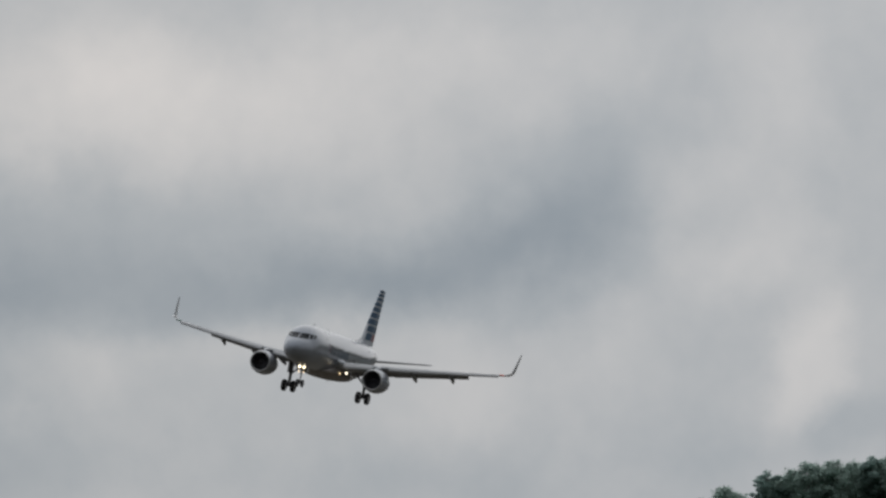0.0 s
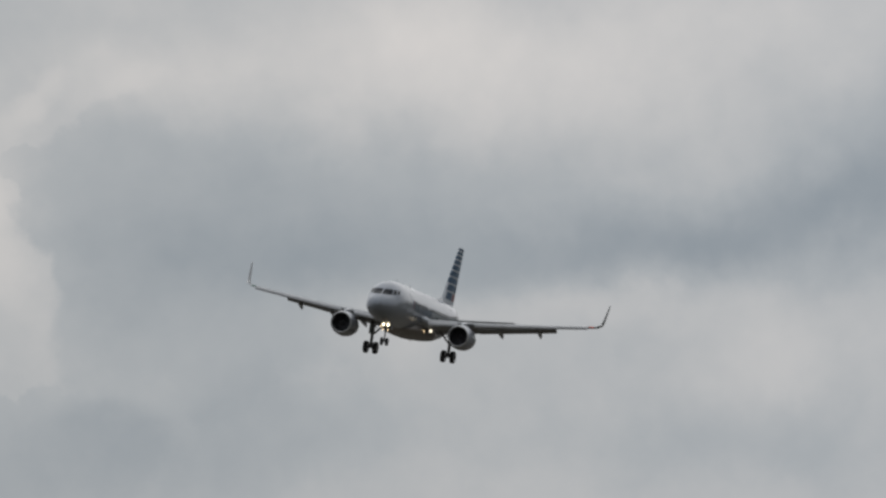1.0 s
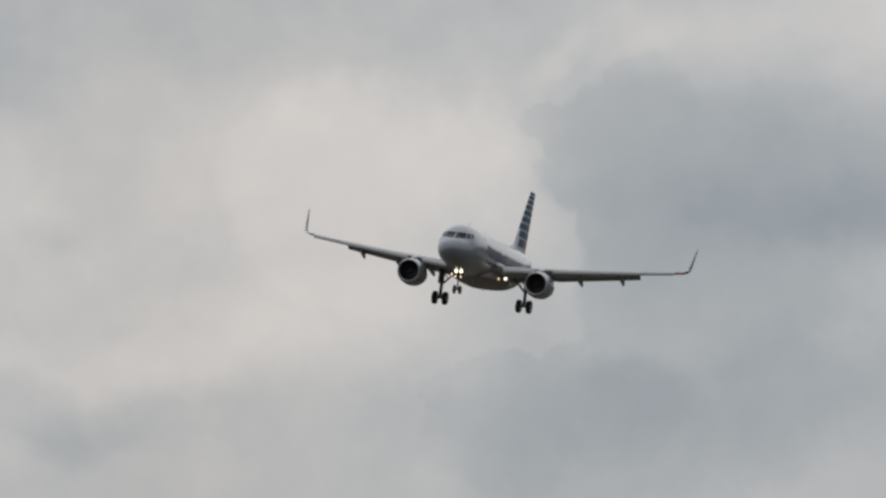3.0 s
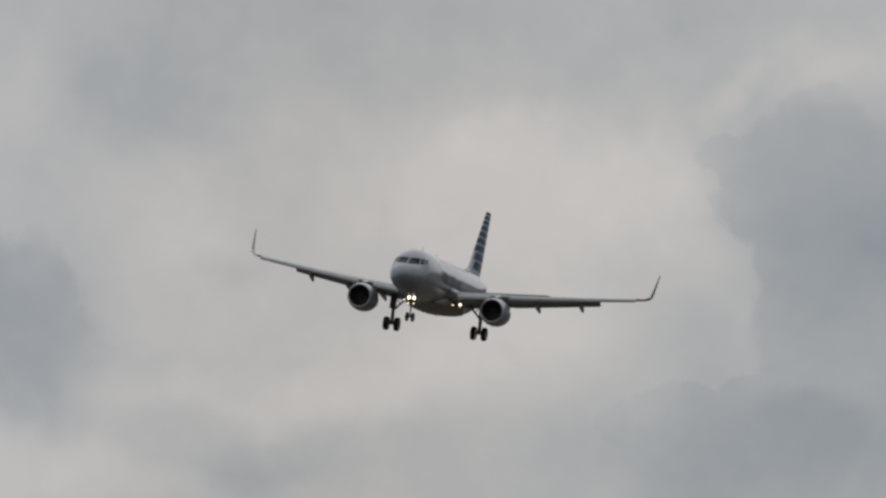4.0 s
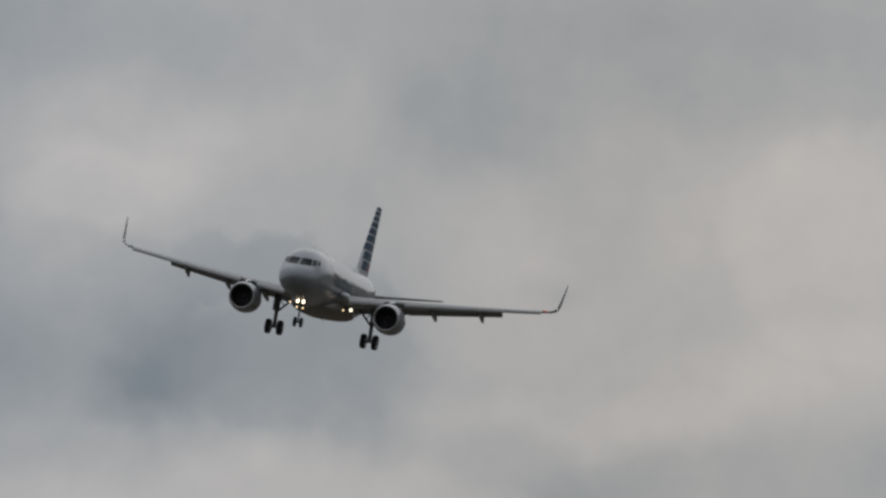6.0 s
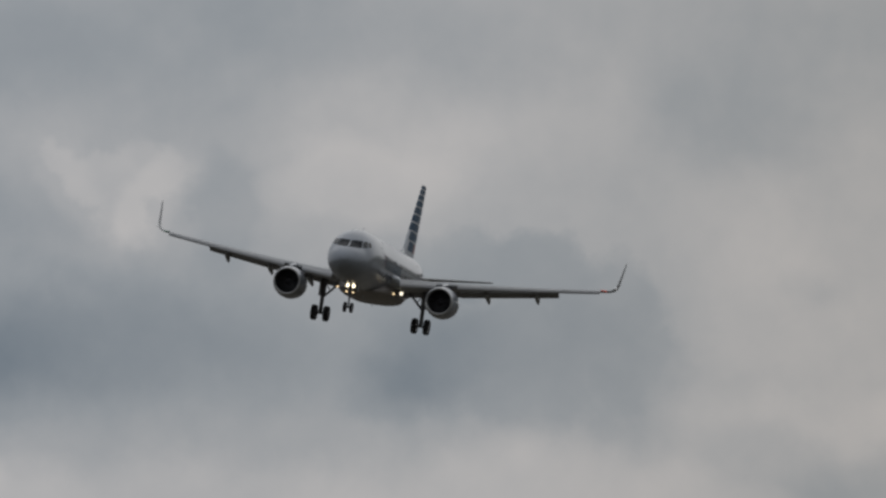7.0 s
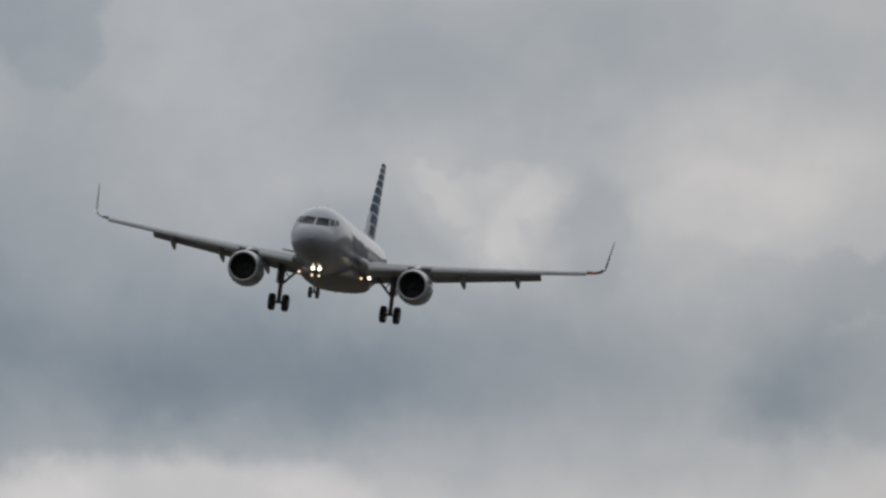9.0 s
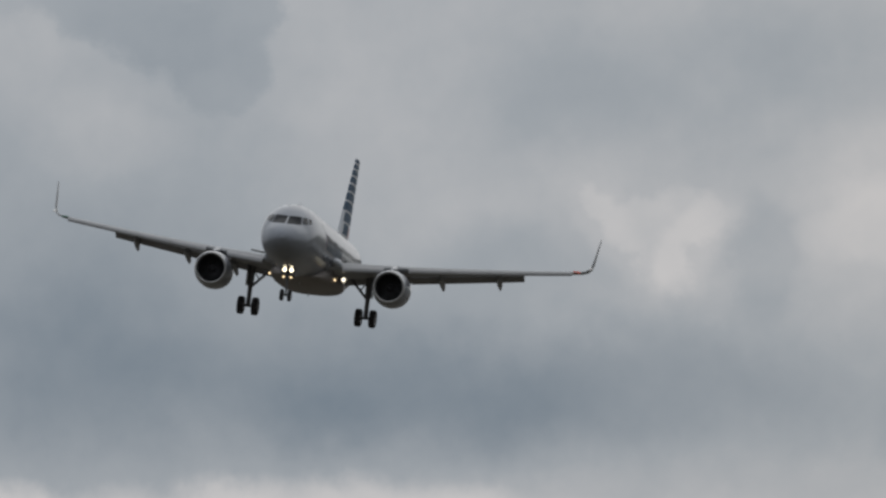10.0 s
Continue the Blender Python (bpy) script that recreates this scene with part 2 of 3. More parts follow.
# ---------------------------------------------------------------- materials
def surface(name, color, rough=0.5, metal=0.0, grain=1.0, vary=0.15, bump=0.0, streak=(1, 1, 1), coat=0.0,
            glow=None, glow_strength=0.0, per_object=0.0, thin=0.0):
    m = bpy.data.materials.new(name)
    m.use_nodes = True
    nt = m.node_tree
    link = nt.links.new
    b = nt.nodes["Principled BSDF"]
    b.inputs["Roughness"].default_value = rough
    b.inputs["Metallic"].default_value = metal
    b.inputs["Coat Weight"].default_value = coat
    b.inputs["Coat Roughness"].default_value = 0.15
    if glow:
        b.inputs["Base Color"].default_value = (*color, 1)
        b.inputs["Emission Color"].default_value = (*glow, 1)
        b.inputs["Emission Strength"].default_value = glow_strength
        return m
    coord = nt.nodes.new("ShaderNodeTexCoord")
    mapping = nt.nodes.new("ShaderNodeMapping")
    mapping.inputs["Scale"].default_value = streak
    link(coord.outputs["Object"], mapping.inputs["Vector"])
    tex = []
    for scale, detail in ((grain, 5), (grain * 9, 3)):
        n = nt.nodes.new("ShaderNodeTexNoise")
        n.inputs["Scale"].default_value = scale
        n.inputs["Detail"].default_value = detail
        link(mapping.outputs[0], n.inputs["Vector"])
        tex.append(n.outputs["Fac"])
    add = nt.nodes.new("ShaderNodeMath")
    add.operation = "MULTIPLY_ADD"
    add.inputs[1].default_value = 0.35
    link(tex[1], add.inputs[0])
    link(tex[0], add.inputs[2])
    ramp = nt.nodes.new("ShaderNodeValToRGB")
    e = ramp.color_ramp.elements
    e[0].position, e[1].position = 0.42, 0.92
    e[0].color = (*[c * (1 - vary) for c in color], 1)
    e[1].color = (*[min(1, c * (1 + vary)) for c in color], 1)
    link(add.outputs[0], ramp.inputs[0])
    out = ramp.outputs[0]
    if per_object:
        info = nt.nodes.new("ShaderNodeObjectInfo")
        hsv = nt.nodes.new("ShaderNodeHueSaturation")
        rng = nt.nodes.new("ShaderNodeMapRange")
        rng.inputs["To Min"].default_value = 1 - per_object
        rng.inputs["To Max"].default_value = 1 + per_object
        link(info.outputs["Random"], rng.inputs["Value"])
        link(rng.outputs[0], hsv.inputs["Value"])
        link(out, hsv.inputs["Color"])
        out = hsv.outputs[0]
    link(out, b.inputs["Base Color"])
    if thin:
        # light that shines through leaves, its colour raised fourfold to imitate distance haze
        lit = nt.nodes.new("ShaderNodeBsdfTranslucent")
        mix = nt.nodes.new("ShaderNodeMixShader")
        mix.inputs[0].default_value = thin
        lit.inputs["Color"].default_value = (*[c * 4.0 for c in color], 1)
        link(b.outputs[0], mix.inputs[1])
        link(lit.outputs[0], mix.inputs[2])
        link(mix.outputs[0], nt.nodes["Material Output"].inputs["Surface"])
    r = nt.nodes.new("ShaderNodeMapRange")
    r.inputs["To Min"].default_value = max(0.02, rough - 0.08)
    r.inputs["To Max"].default_value = min(1, rough + 0.12)
    link(tex[0], r.inputs["Value"])
    link(r.outputs[0], b.inputs["Roughness"])
    if bump:
        bn = nt.nodes.new("ShaderNodeBump")
        bn.inputs["Strength"].default_value = bump
        bn.inputs["Distance"].default_value = 0.05
        link(tex[1], bn.inputs["Height"])
        link(bn.outputs[0], b.inputs["Normal"])
    return m


SILVER = surface("silver_mica_paint", (0.268, 0.287, 0.320), 0.27, 0.30, 0.35, 0.07, 0.0, (0.3, 1, 1), 0.2)
# the belly fairing is a browner, duller grey than the hull
BELLY = surface("brown_grey_belly_paint", (0.27, 0.245, 0.228), 0.45, 0.15, 0.9, 0.22, 0.0, (0.3, 1, 1))
WING_GREY = surface("grey_wing_paint", (0.34, 0.35, 0.36), 0.45, 0.0, 0.6, 0.12, 0.02, (1, 0.4, 1))
BARE_METAL = surface("dull_slat_metal", (0.40, 0.40, 0.405), 0.45, 0.15, 0.8, 0.08, 0.0, (1, 0.2, 1))
LIP_METAL = surface("polished_lip_metal", (0.50, 0.50, 0.50), 0.35, 0.7, 0.8, 0.06)
FLAP_GREY = surface("flap_grey_paint", (0.27, 0.27, 0.28), 0.5, 0.0, 0.7, 0.14, 0.02)
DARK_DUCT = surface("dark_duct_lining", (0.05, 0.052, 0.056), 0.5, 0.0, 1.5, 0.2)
FAN_METAL = surface("fan_titanium", (0.12, 0.12, 0.13), 0.4, 0.6, 1.2, 0.2)
HOT_METAL = surface("heat_stained_steel", (0.22, 0.19, 0.16), 0.4, 0.8, 1.2, 0.25)
GLASS_DARK = surface("dark_cockpit_glass", (0.010, 0.012, 0.017), 0.30, 0.0, 2.0, 0.1)
GLASS_SIDE = surface("side_cockpit_glass", (0.02, 0.022, 0.026), 0.2, 0.0, 2.0, 0.1)
PORTHOLE = surface("dark_cabin_glass", (0.012, 0.014, 0.018), 0.5, 0.0, 2.0, 0.1)
RUBBER = surface("tyre_rubber", (0.032, 0.032, 0.034), 0.8, 0.0, 3.0, 0.25, 0.1)
GEAR_PAINT = surface("gear_grey_paint", (0.16, 0.16, 0.165), 0.5, 0.1, 2.0, 0.2)
RIM_METAL = surface("wheel_rim_metal", (0.30, 0.30, 0.31), 0.4, 0.5, 2.0, 0.2)
TAIL_WHITE = surface("tail_pale_grey_paint", (0.50, 0.53, 0.57), 0.35, 0.05, 0.5, 0.06)
NAVY = surface("navy_blue_paint", (0.010, 0.055, 0.115), 0.6, 0.0, 0.8, 0.15)
DEEP_RED = surface("deep_red_paint", (0.20, 0.03, 0.04), 0.35, 0.0, 0.8, 0.15)
TITLE_GREY = surface("slate_grey_lettering_paint", (0.085, 0.105, 0.13), 0.6, 0.0, 0.8, 0.1)
LAMP_WARM = surface("lit_landing_lamp", (0.9, 0.9, 0.85), 0.2, glow=(1.0, 0.86, 0.60), glow_strength=5.0)
LAMP_LANDING = surface("lit_wing_lamp", (0.9, 0.9, 0.85), 0.2, glow=(1.0, 0.90, 0.70), glow_strength=2.2)
LAMP_SMALL = surface("lit_small_lamp", (0.9, 0.8, 0.6), 0.2, glow=(1.0, 0.74, 0.42), glow_strength=2.2)
LAMP_OFF = surface("unlit_lamp_glass", (0.35, 0.36, 0.36), 0.15, 0.3, 2.0, 0.1)
NAV_RED = surface("red_position_light", (0.5, 0.05, 0.03), 0.2, glow=(1.0, 0.2, 0.12), glow_strength=0.2)
NAV_GREEN = surface("green_position_light", (0.05, 0.13, 0.09), 0.2, glow=(0.1, 1.0, 0.4), glow_strength=0.02)
STROBE = surface("white_strobe_lens", (0.9, 0.9, 0.9), 0.15, glow=(1.0, 1.0, 1.0), glow_strength=0.2)
GRASS = surface("airfield_grass", (0.080, 0.070, 0.052), 0.9, 0.0, 0.02, 0.35, 0.3)
# foliage greyed and over-translucent: the haze of distance is put into its colour
LEAF = surface("haze_paled_leaves", (0.100, 0.128, 0.114), 0.4, 0.0, 0.5, 0.3, 0.0, per_object=0.2, thin=0.85)
NEEDLE = surface("haze_paled_needles", (0.088, 0.118, 0.108), 0.4, 0.0, 0.6, 0.3, 0.0, per_object=0.2, thin=0.85)
GLASS_DARK.node_tree.nodes["Principled BSDF"].inputs["IOR"].default_value = 1.16
GLASS_SIDE.node_tree.nodes["Principled BSDF"].inputs["IOR"].default_value = 1.4
PORTHOLE.node_tree.nodes["Principled BSDF"].inputs["IOR"].default_value = 1.15
BARK = surface("grey_brown_bark", (0.10, 0.075, 0.055), 0.9, 0.0, 3.0, 0.3, 0.3)


# ---------------------------------------------------------------- mesh helpers
def mesh_of(name, verts, faces, mats, sharp=40, which=None):
    me = bpy.data.meshes.new(name)
    me.from_pydata([tuple(v) for v in verts], [], faces)
    bm = bmesh.new()
    bm.from_mesh(me)
    bmesh.ops.recalc_face_normals(bm, faces=bm.faces)
    bm.to_mesh(me)
    bm.free()
    for m in mats if isinstance(mats, (list, tuple)) else [mats]:
        me.materials.append(m)
    for i, p in enumerate(me.polygons):
        p.use_smooth = sharp > 0
        if which is not None:
            p.material_index = which[i]
    if sharp > 0:
        me.set_sharp_from_angle(angle=radians(sharp))
    return me


def part(name, geo, material, parent, label="", sharp=40, which=None):
    ob = new(name, mesh_of(name, geo[0], geo[1], material, sharp, which))
    ob.parent = parent
    if label:
        tagged(ob, label)
    return ob


def loft(rings, cap=True, closed=True):
    """Skin over rings of equal length."""
    n = len(rings[0])
    verts = [p for r in rings for p in r]
    faces = []
    for i in range(len(rings) - 1):
        for j in range(n if closed else n - 1):
            k = (j + 1) % n
            faces.append((i * n + j, i * n + k, (i + 1) * n + k, (i + 1) * n + j))
    if cap and closed:
        faces.append(tuple(range(n)))
        faces.append(tuple(range((len(rings) - 1) * n, len(rings) * n)))
    return verts, faces


def join(*geos):
    verts, faces = [], []
    for v, f in geos:
        o = len(verts)
        verts += list(v)
        faces += [tuple(i + o for i in q) for q in f]
    return verts, faces


def tube(a, b, r0, r1=None, n=12):
    a, b = Vector(a), Vector(b)
    r1 = r0 if r1 is None else r1
    d = (b - a).normalized()
    u = d.orthogonal().normalized()
    w = d.cross(u)
    return loft([[p + (u * math.cos(t) + w * math.sin(t)) * r for t in np.linspace(0, 2 * math.pi, n, endpoint=False)]
                 for p, r in ((a, r0), (b, r1))])


def turned(profile, axis, center, n=48, close=False):
    """Turn a profile of (along, radius) about an axis (0 x, 1 y, 2 z) through center."""
    rings = []
    for along, r in profile:
        ring = []
        for t in np.linspace(0, 2 * math.pi, n, endpoint=False):
            c, s = r * math.cos(t), r * math.sin(t)
            p = [(along, c, s), (s, along, c), (c, s, along)][axis]
            ring.append(Vector(center) + Vector(p))
        rings.append(ring)
    if close:
        rings.append(rings[0])
    return loft(rings, cap=not close)


def slab(corners, thick):
    """A plate from four or more corners, thickened along its normal."""
    c = [Vector(p) for p in corners]
    n = (c[1] - c[0]).cross(c[2] - c[0]).normalized() * thick * 0.5
    return loft([[p + n for p in c], [p - n for p in c]])


def smooth_curve(table, s):
    """Smooth interpolation of the rows (station, values...) at s."""
    xs = [r[0] for r in table]
    i = min(max(int(np.searchsorted(xs, s)) - 1, 0), len(xs) - 2)
    h = xs[i + 1] - xs[i]
    t = min(max((s - xs[i]) / h, 0), 1)
    out = []
    for k in range(1, len(table[0])):
        y = [r[k] for r in table]

        def slope(j):
            if j <= 0 or j >= len(xs) - 1:
                a = 0 if j <= 0 else len(xs) - 2
                return (y[a + 1] - y[a]) / (xs[a + 1] - xs[a])
            d0 = (y[j] - y[j - 1]) / (xs[j] - xs[j - 1])
            d1 = (y[j + 1] - y[j]) / (xs[j + 1] - xs[j])
            return 0 if d0 * d1 <= 0 else 2 * d0 * d1 / (d0 + d1)
        m0, m1 = slope(i) * h, slope(i + 1) * h
        out.append((2 * t**3 - 3 * t**2 + 1) * y[i] + (t**3 - 2 * t**2 + t) * m0
                   + (3 * t**2 - 2 * t**3) * y[i + 1] + (t**3 - t**2) * m1)
    return out


# ---------------------------------------------------------------- ground with the wooded hill
HILL = (902.0, 3250.0, 800.0, 700.0, 207.6)


def hill_height(x, y):
    cx, cy, sx, sy, top = HILL
    h = top * math.exp(-((x - cx) / sx) ** 2 / 2 - ((y - cy) / sy) ** 2 / 2)
    far = max(0.0, math.hypot(x, y) - 1500) / 2500
    return h + min(1, far) * 16 * (noise.noise((x / 420, y / 420, 0.3)) + 0.4)


def build_ground():
    verts, faces = [(0, 0, 0)], []
    radii = [20, 60, 150, 300, 500, 750, 1000, 1300, 1600, 1900, 2150] + list(range(2300, 4300, 75)) + [4400, 4600, 4800, 4950]
    n = 180
    for r in radii:
        for k in range(n):
            a = 2 * math.pi * k / n
            x, y = r * math.sin(a), r * math.cos(a)
            verts.append((x, y, hill_height(x, y) if r > 1300 else 0.0))
    faces += [(0, 1 + k, 1 + (k + 1) % n) for k in range(n)]
    for i in range(len(radii) - 1):
        for k in range(n):
            a, b = 1 + i * n, 1 + (i + 1) * n
            faces.append((a + k, b + k, b + (k + 1) % n, a + (k + 1) % n))
    ob = new("ground", mesh_of("ground", verts, faces, GRASS, 180))
    tagged(ob, "dull green grassland rising to a wooded hill", "ground", kind="structure")


build_ground()


# ---------------------------------------------------------------- airliner
NOSE = 15.0     # the thing's origin lies this far behind the nose, on the fuselage's axis


def at(s, y, z):
    """Station behind the nose, port offset, height above the axis."""
    return Vector((NOSE - s, y, z))


# station, half width, top, bottom
HULL = ((0.0, 0.03, -0.52, -0.58), (0.12, 0.38, -0.20, -0.90), (0.4, 0.72, 0.08, -1.20), (0.8, 1.02, 0.36, -1.44),
        (1.3, 1.28, 0.62, -1.64), (1.75, 1.46, 0.84, -1.77), (2.3, 1.62, 1.26, -1.88), (2.8, 1.73, 1.58, -1.95),
        (3.4, 1.82, 1.82, -2.0), (4.2, 1.90, 1.98, -2.05), (5.2, 1.96, 2.05, -2.07), (6.4, 1.975, 2.07, -2.07),
        (22.0, 1.975, 2.07, -2.07), (23.5, 1.96, 2.07, -1.92), (25.0, 1.90, 2.07, -1.58), (27.0, 1.70, 2.04, -1.02),
        (29.0, 1.36, 1.96, -0.40), (31.0, 0.92, 1.78, 0.24), (32.5, 0.55, 1.52, 0.66), (33.5, 0.28, 1.28, 0.86),
        (33.84, 0.12, 1.16, 0.98))


def hull_point(s, angle, out=0.0):
    """A point on the fuselage; the angle is measured from the top towards port."""
    w, top, bottom = smooth_curve(HULL, s)
    mid, half = (top + bottom) / 2, (top - bottom) / 2
    if 6.4 <= s <= 22:
        mid, half = 0.0, 2.07
    return at(s, (w + out) * math.sin(angle), mid + (half + out) * math.cos(angle))


def hull_patch(s0, s1, a0, a1, out, rows=4, cols=6):
    """A pane that follows the fuselage skin: stations and angles (degrees), standing proud by out."""
    grid = []
    for o in (out, -0.02):
        for i in range(rows + 1):
            for j in range(cols + 1):
                f, g = i / rows, j / cols
                grid.append(hull_point(s0 + (s1 - s0) * f, radians(a0 + (a1 - a0) * g), o))
    n = (rows + 1) * (cols + 1)
    c = cols + 1
    faces = []
    for i in range(rows):
        for j in range(cols):
            q = (i * c + j, i * c + j + 1, (i + 1) * c + j + 1, (i + 1) * c + j)
            faces += [q, tuple(n + k for k in q)]
    rim = [j for j in range(c)] + [i * c + cols for i in range(1, rows + 1)] + \
          [rows * c + j for j in range(cols - 1, -1, -1)] + [i * c for i in range(rows - 1, 0, -1)]
    for k in range(len(rim)):
        a, b = rim[k], rim[(k + 1) % len(rim)]
        faces.append((a, b, n + b, n + a))
    return grid, faces


def front_pane(low, high, side):
    """A windscreen pane between a lower and an upper edge, (offset, height) each, laid on the nose skin."""
    def skin(y, z, out):
        a, b = 0.3, 6.0
        for _ in range(30):
            s = (a + b) / 2
            w, top, bottom = smooth_curve(HULL, s)
            inside = (y / w) ** 2 + ((z - (top + bottom) / 2) / ((top - bottom) / 2)) ** 2 < 1
            a, b = (a, s) if inside else (s, b)
        return at(b - out, side * (y + out * 0.5), z + out)
    grid, n = [], 5
    for out in (0.014, -0.03):
        for i in range(n):
            for j in range(n):
                f, g = i / (n - 1), j / (n - 1)
                (ya, za), (yb, zb) = [[p[0][k] + (p[1][k] - p[0][k]) * f for k in (0, 1)] for p in (low, high)]
                grid.append(skin(ya + (yb - ya) * g, za + (zb - za) * g, out))
    faces = []
    for i in range(n - 1):
        for j in range(n - 1):
            q = (i * n + j, i * n + j + 1, (i + 1) * n + j + 1, (i + 1) * n + j)
            faces += [q, tuple(n * n + k for k in q)]
    rim = list(range(n)) + [i * n + n - 1 for i in range(1, n)] + [(n - 1) * n + j for j in range(n - 2, -1, -1)] + [i * n for i in range(n - 2, 0, -1)]
    for k in range(len(rim)):
        a, b = rim[k], rim[(k + 1) % len(rim)]
        faces.append((a, b, n * n + b, n * n + a))
    return grid, faces


def build_fuselage(plane):
    stations = sorted({*[r[0] for r in HULL], *np.linspace(0, 7, 57).tolist(), *np.linspace(7, 22, 16).tolist(),
                       *np.linspace(22, 33.8, 36).tolist(), 0.03, 0.06})
    rings = [[hull_point(s, a) for a in np.linspace(0, 2 * math.pi, 64, endpoint=False)] for s in stations]
    part("fuselage", loft(rings), SILVER, plane, "silver-grey painted fuselage tube", 50)
    # belly fairing under the wing root
    fair = ((9.6, 0.9, -1.95, -2.06), (10.6, 1.7, -1.35, -2.28), (12.0, 2.08, -1.0, -2.48), (14.0, 2.15, -0.9, -2.56),
            (17.0, 2.12, -1.0, -2.54), (18.8, 1.85, -1.2, -2.40), (20.4, 1.2, -1.6, -2.16), (21.2, 0.6, -1.9, -2.06))
    rings = []
    for s in np.linspace(9.6, 21.2, 36):
        w, top, bottom = smooth_curve(fair, s)
        mid, half = (top + bottom) / 2, (top - bottom) / 2
        ring = []
        for a in np.linspace(0, 2 * math.pi, 40, endpoint=False):
            c, d = math.sin(a), math.cos(a)
            ring.append(at(s, w * math.copysign(abs(c) ** 0.75, c), mid + half * math.copysign(abs(d) ** 0.75, d)))
        rings.append(ring)
    part("belly_fairing", loft(rings), BELLY, plane, "brownish grey belly fairing")
    # rounded gloves where the wings' leading edges meet the hull; pale paint carries their sky glint
    for side in (1, -1):
        rings = []
        for s, y, z, w, h in ((10.45, 2.10, -0.78, 0.02, 0.02), (10.5, 2.11, -0.78, 0.11, 0.12), (10.65, 2.14, -0.78, 0.19, 0.19), (10.95, 2.18, -0.80, 0.26, 0.24),
                              (11.5, 2.20, -0.84, 0.34, 0.28), (12.5, 2.15, -0.88, 0.36, 0.28), (14.0, 1.95, -0.9, 0.26, 0.20)):
            rings.append([at(s, side * (y + w * math.sin(a)), z + h * math.cos(a)) for a in np.linspace(0, 2 * math.pi, 24, endpoint=False)])
        part("wing_root_glove", loft(rings), TAIL_WHITE, plane, "rounded wing-root glove, sky glint painted pale", 60)
    for side in (1, -1):
        for low, high in ((((0.05, 0.46), (0.91, 0.51)), ((0.05, 1.03), (0.81, 1.07))),
                          (((0.98, 0.55), (1.25, 0.61)), ((0.88, 1.04), (1.15, 1.06))),
                          (((1.31, 0.64), (1.46, 0.71)), ((1.21, 1.05), (1.36, 1.03)))):
            part("cockpit_window", front_pane(low, high, side), GLASS_DARK if low[0][0] < 0.5 else GLASS_SIDE, plane)
        for s in np.arange(7.4, 27.0, 0.533):
            if 13.2 < s < 13.6:
                continue
            part("cabin_window", hull_patch(s, s + 0.23, side * 75, side * 85, 0.008, 2, 2), PORTHOLE, plane)
        for s0 in (5.6, 27.4):
            for a, b, c, d in ((s0, s0 + 0.03, 60, 112), (s0 + 0.8, s0 + 0.83, 60, 112), (s0, s0 + 0.83, 60, 60.9), (s0, s0 + 0.83, 111, 112)):
                part("door_seam", hull_patch(a, b, side * c, side * d, 0.006, 2, 6), TITLE_GREY, plane)
        # large lettering on the flank, as plain bars
        s = 7.3
        for width, low in ((1.15, 74), (1.5, 80), (0.78, 80), (0.82, 80), (0.62, 75), (0.36, 75), (0.78, 80), (0.88, 80), (0.86, 80)):
            part("lettering_bar", hull_patch(s, s + width * 0.84, side * low, side * 101, 0.005, 3, 6), TITLE_GREY, plane)
            s += width
        part("flight_emblem", hull_patch(6.55, 6.85, side * 72, side * 94, 0.006, 2, 6), NAVY, plane)
        part("flight_emblem", hull_patch(6.87, 7.12, side * 74, side * 96, 0.006, 2, 6), DEEP_RED, plane)
    for s, z, h, up in ((6.6, 2.07, 0.36, 1), (12.5, 2.07, 0.30, 1), (15.6, -2.55, 0.30, -1), (10.8, -2.25, 0.26, -1)):
        base = z - 0.04 * up
        part("blade_antenna", loft([[at(s + a, b, base) for a, b in ((0, 0), (0.15, 0.03), (0.36, 0), (0.15, -0.03))],
                                    [at(s + 0.16 + a * 0.5, b * 0.6, base + h * up) for a, b in ((0, 0), (0.15, 0.03), (0.36, 0), (0.15, -0.03))]]),
             TAIL_WHITE, plane)


def wing_line(y):
    """Leading edge station, chord, height and thickness ratio at a span position."""
    le = 11.1 + (y - 2.0) * 0.52
    te = 17.3 + max(0, y - 6.4) * 0.285
    return le, te - le, -1.10 + 0.115 * (y - 2) + 0.0013 * (y - 2) ** 2, 0.145 - 0.0026 * y


def foil(n=14, thick=0.12, a=0.0, b=1.0):
    """Outline of a wing section from a to b of its chord: upper side backwards, lower side forwards."""
    xs = [a + (b - a) * (1 - math.cos(math.pi * i / n)) / 2 for i in range(n + 1)]
    half = [5 * thick * (0.2969 * math.sqrt(x) - 0.126 * x - 0.3516 * x**2 + 0.2843 * x**3 - 0.1036 * x**4) for x in xs]
    camber = [0.05 * x * (1 - x) for x in xs]
    upper = [(x, c + h) for x, c, h in zip(xs, camber, half)]
    lower = [(x, c - h * 0.85) for x, c, h in zip(xs, camber, half)]
    return upper + lower[::-1][1 if a + b == 1 else 0:-1 if a == 0 else None]


def section(y, side, a, b, twist=0.0, shift=(0.0, 0.0), thick=None, n=14, scale=1.0):
    le, chord, z, th = wing_line(y)
    pts = []
    incidence = radians(3.5 - 0.22 * y)
    for x, h in foil(n, thick or th, a, b):
        dx, dz = (x - a) * chord * scale, h * chord * scale
        ct, st = math.cos(twist), math.sin(twist)
        dx, dz = dx * ct + dz * st, -dx * st + dz * ct
        px, pz = a * chord + dx + shift[0] * chord, dz + shift[1] * chord
        ci, si = math.cos(incidence), math.sin(incidence)
        pts.append(at(le + px * ci + pz * si, side * y, z - px * si + pz * ci))
    return pts


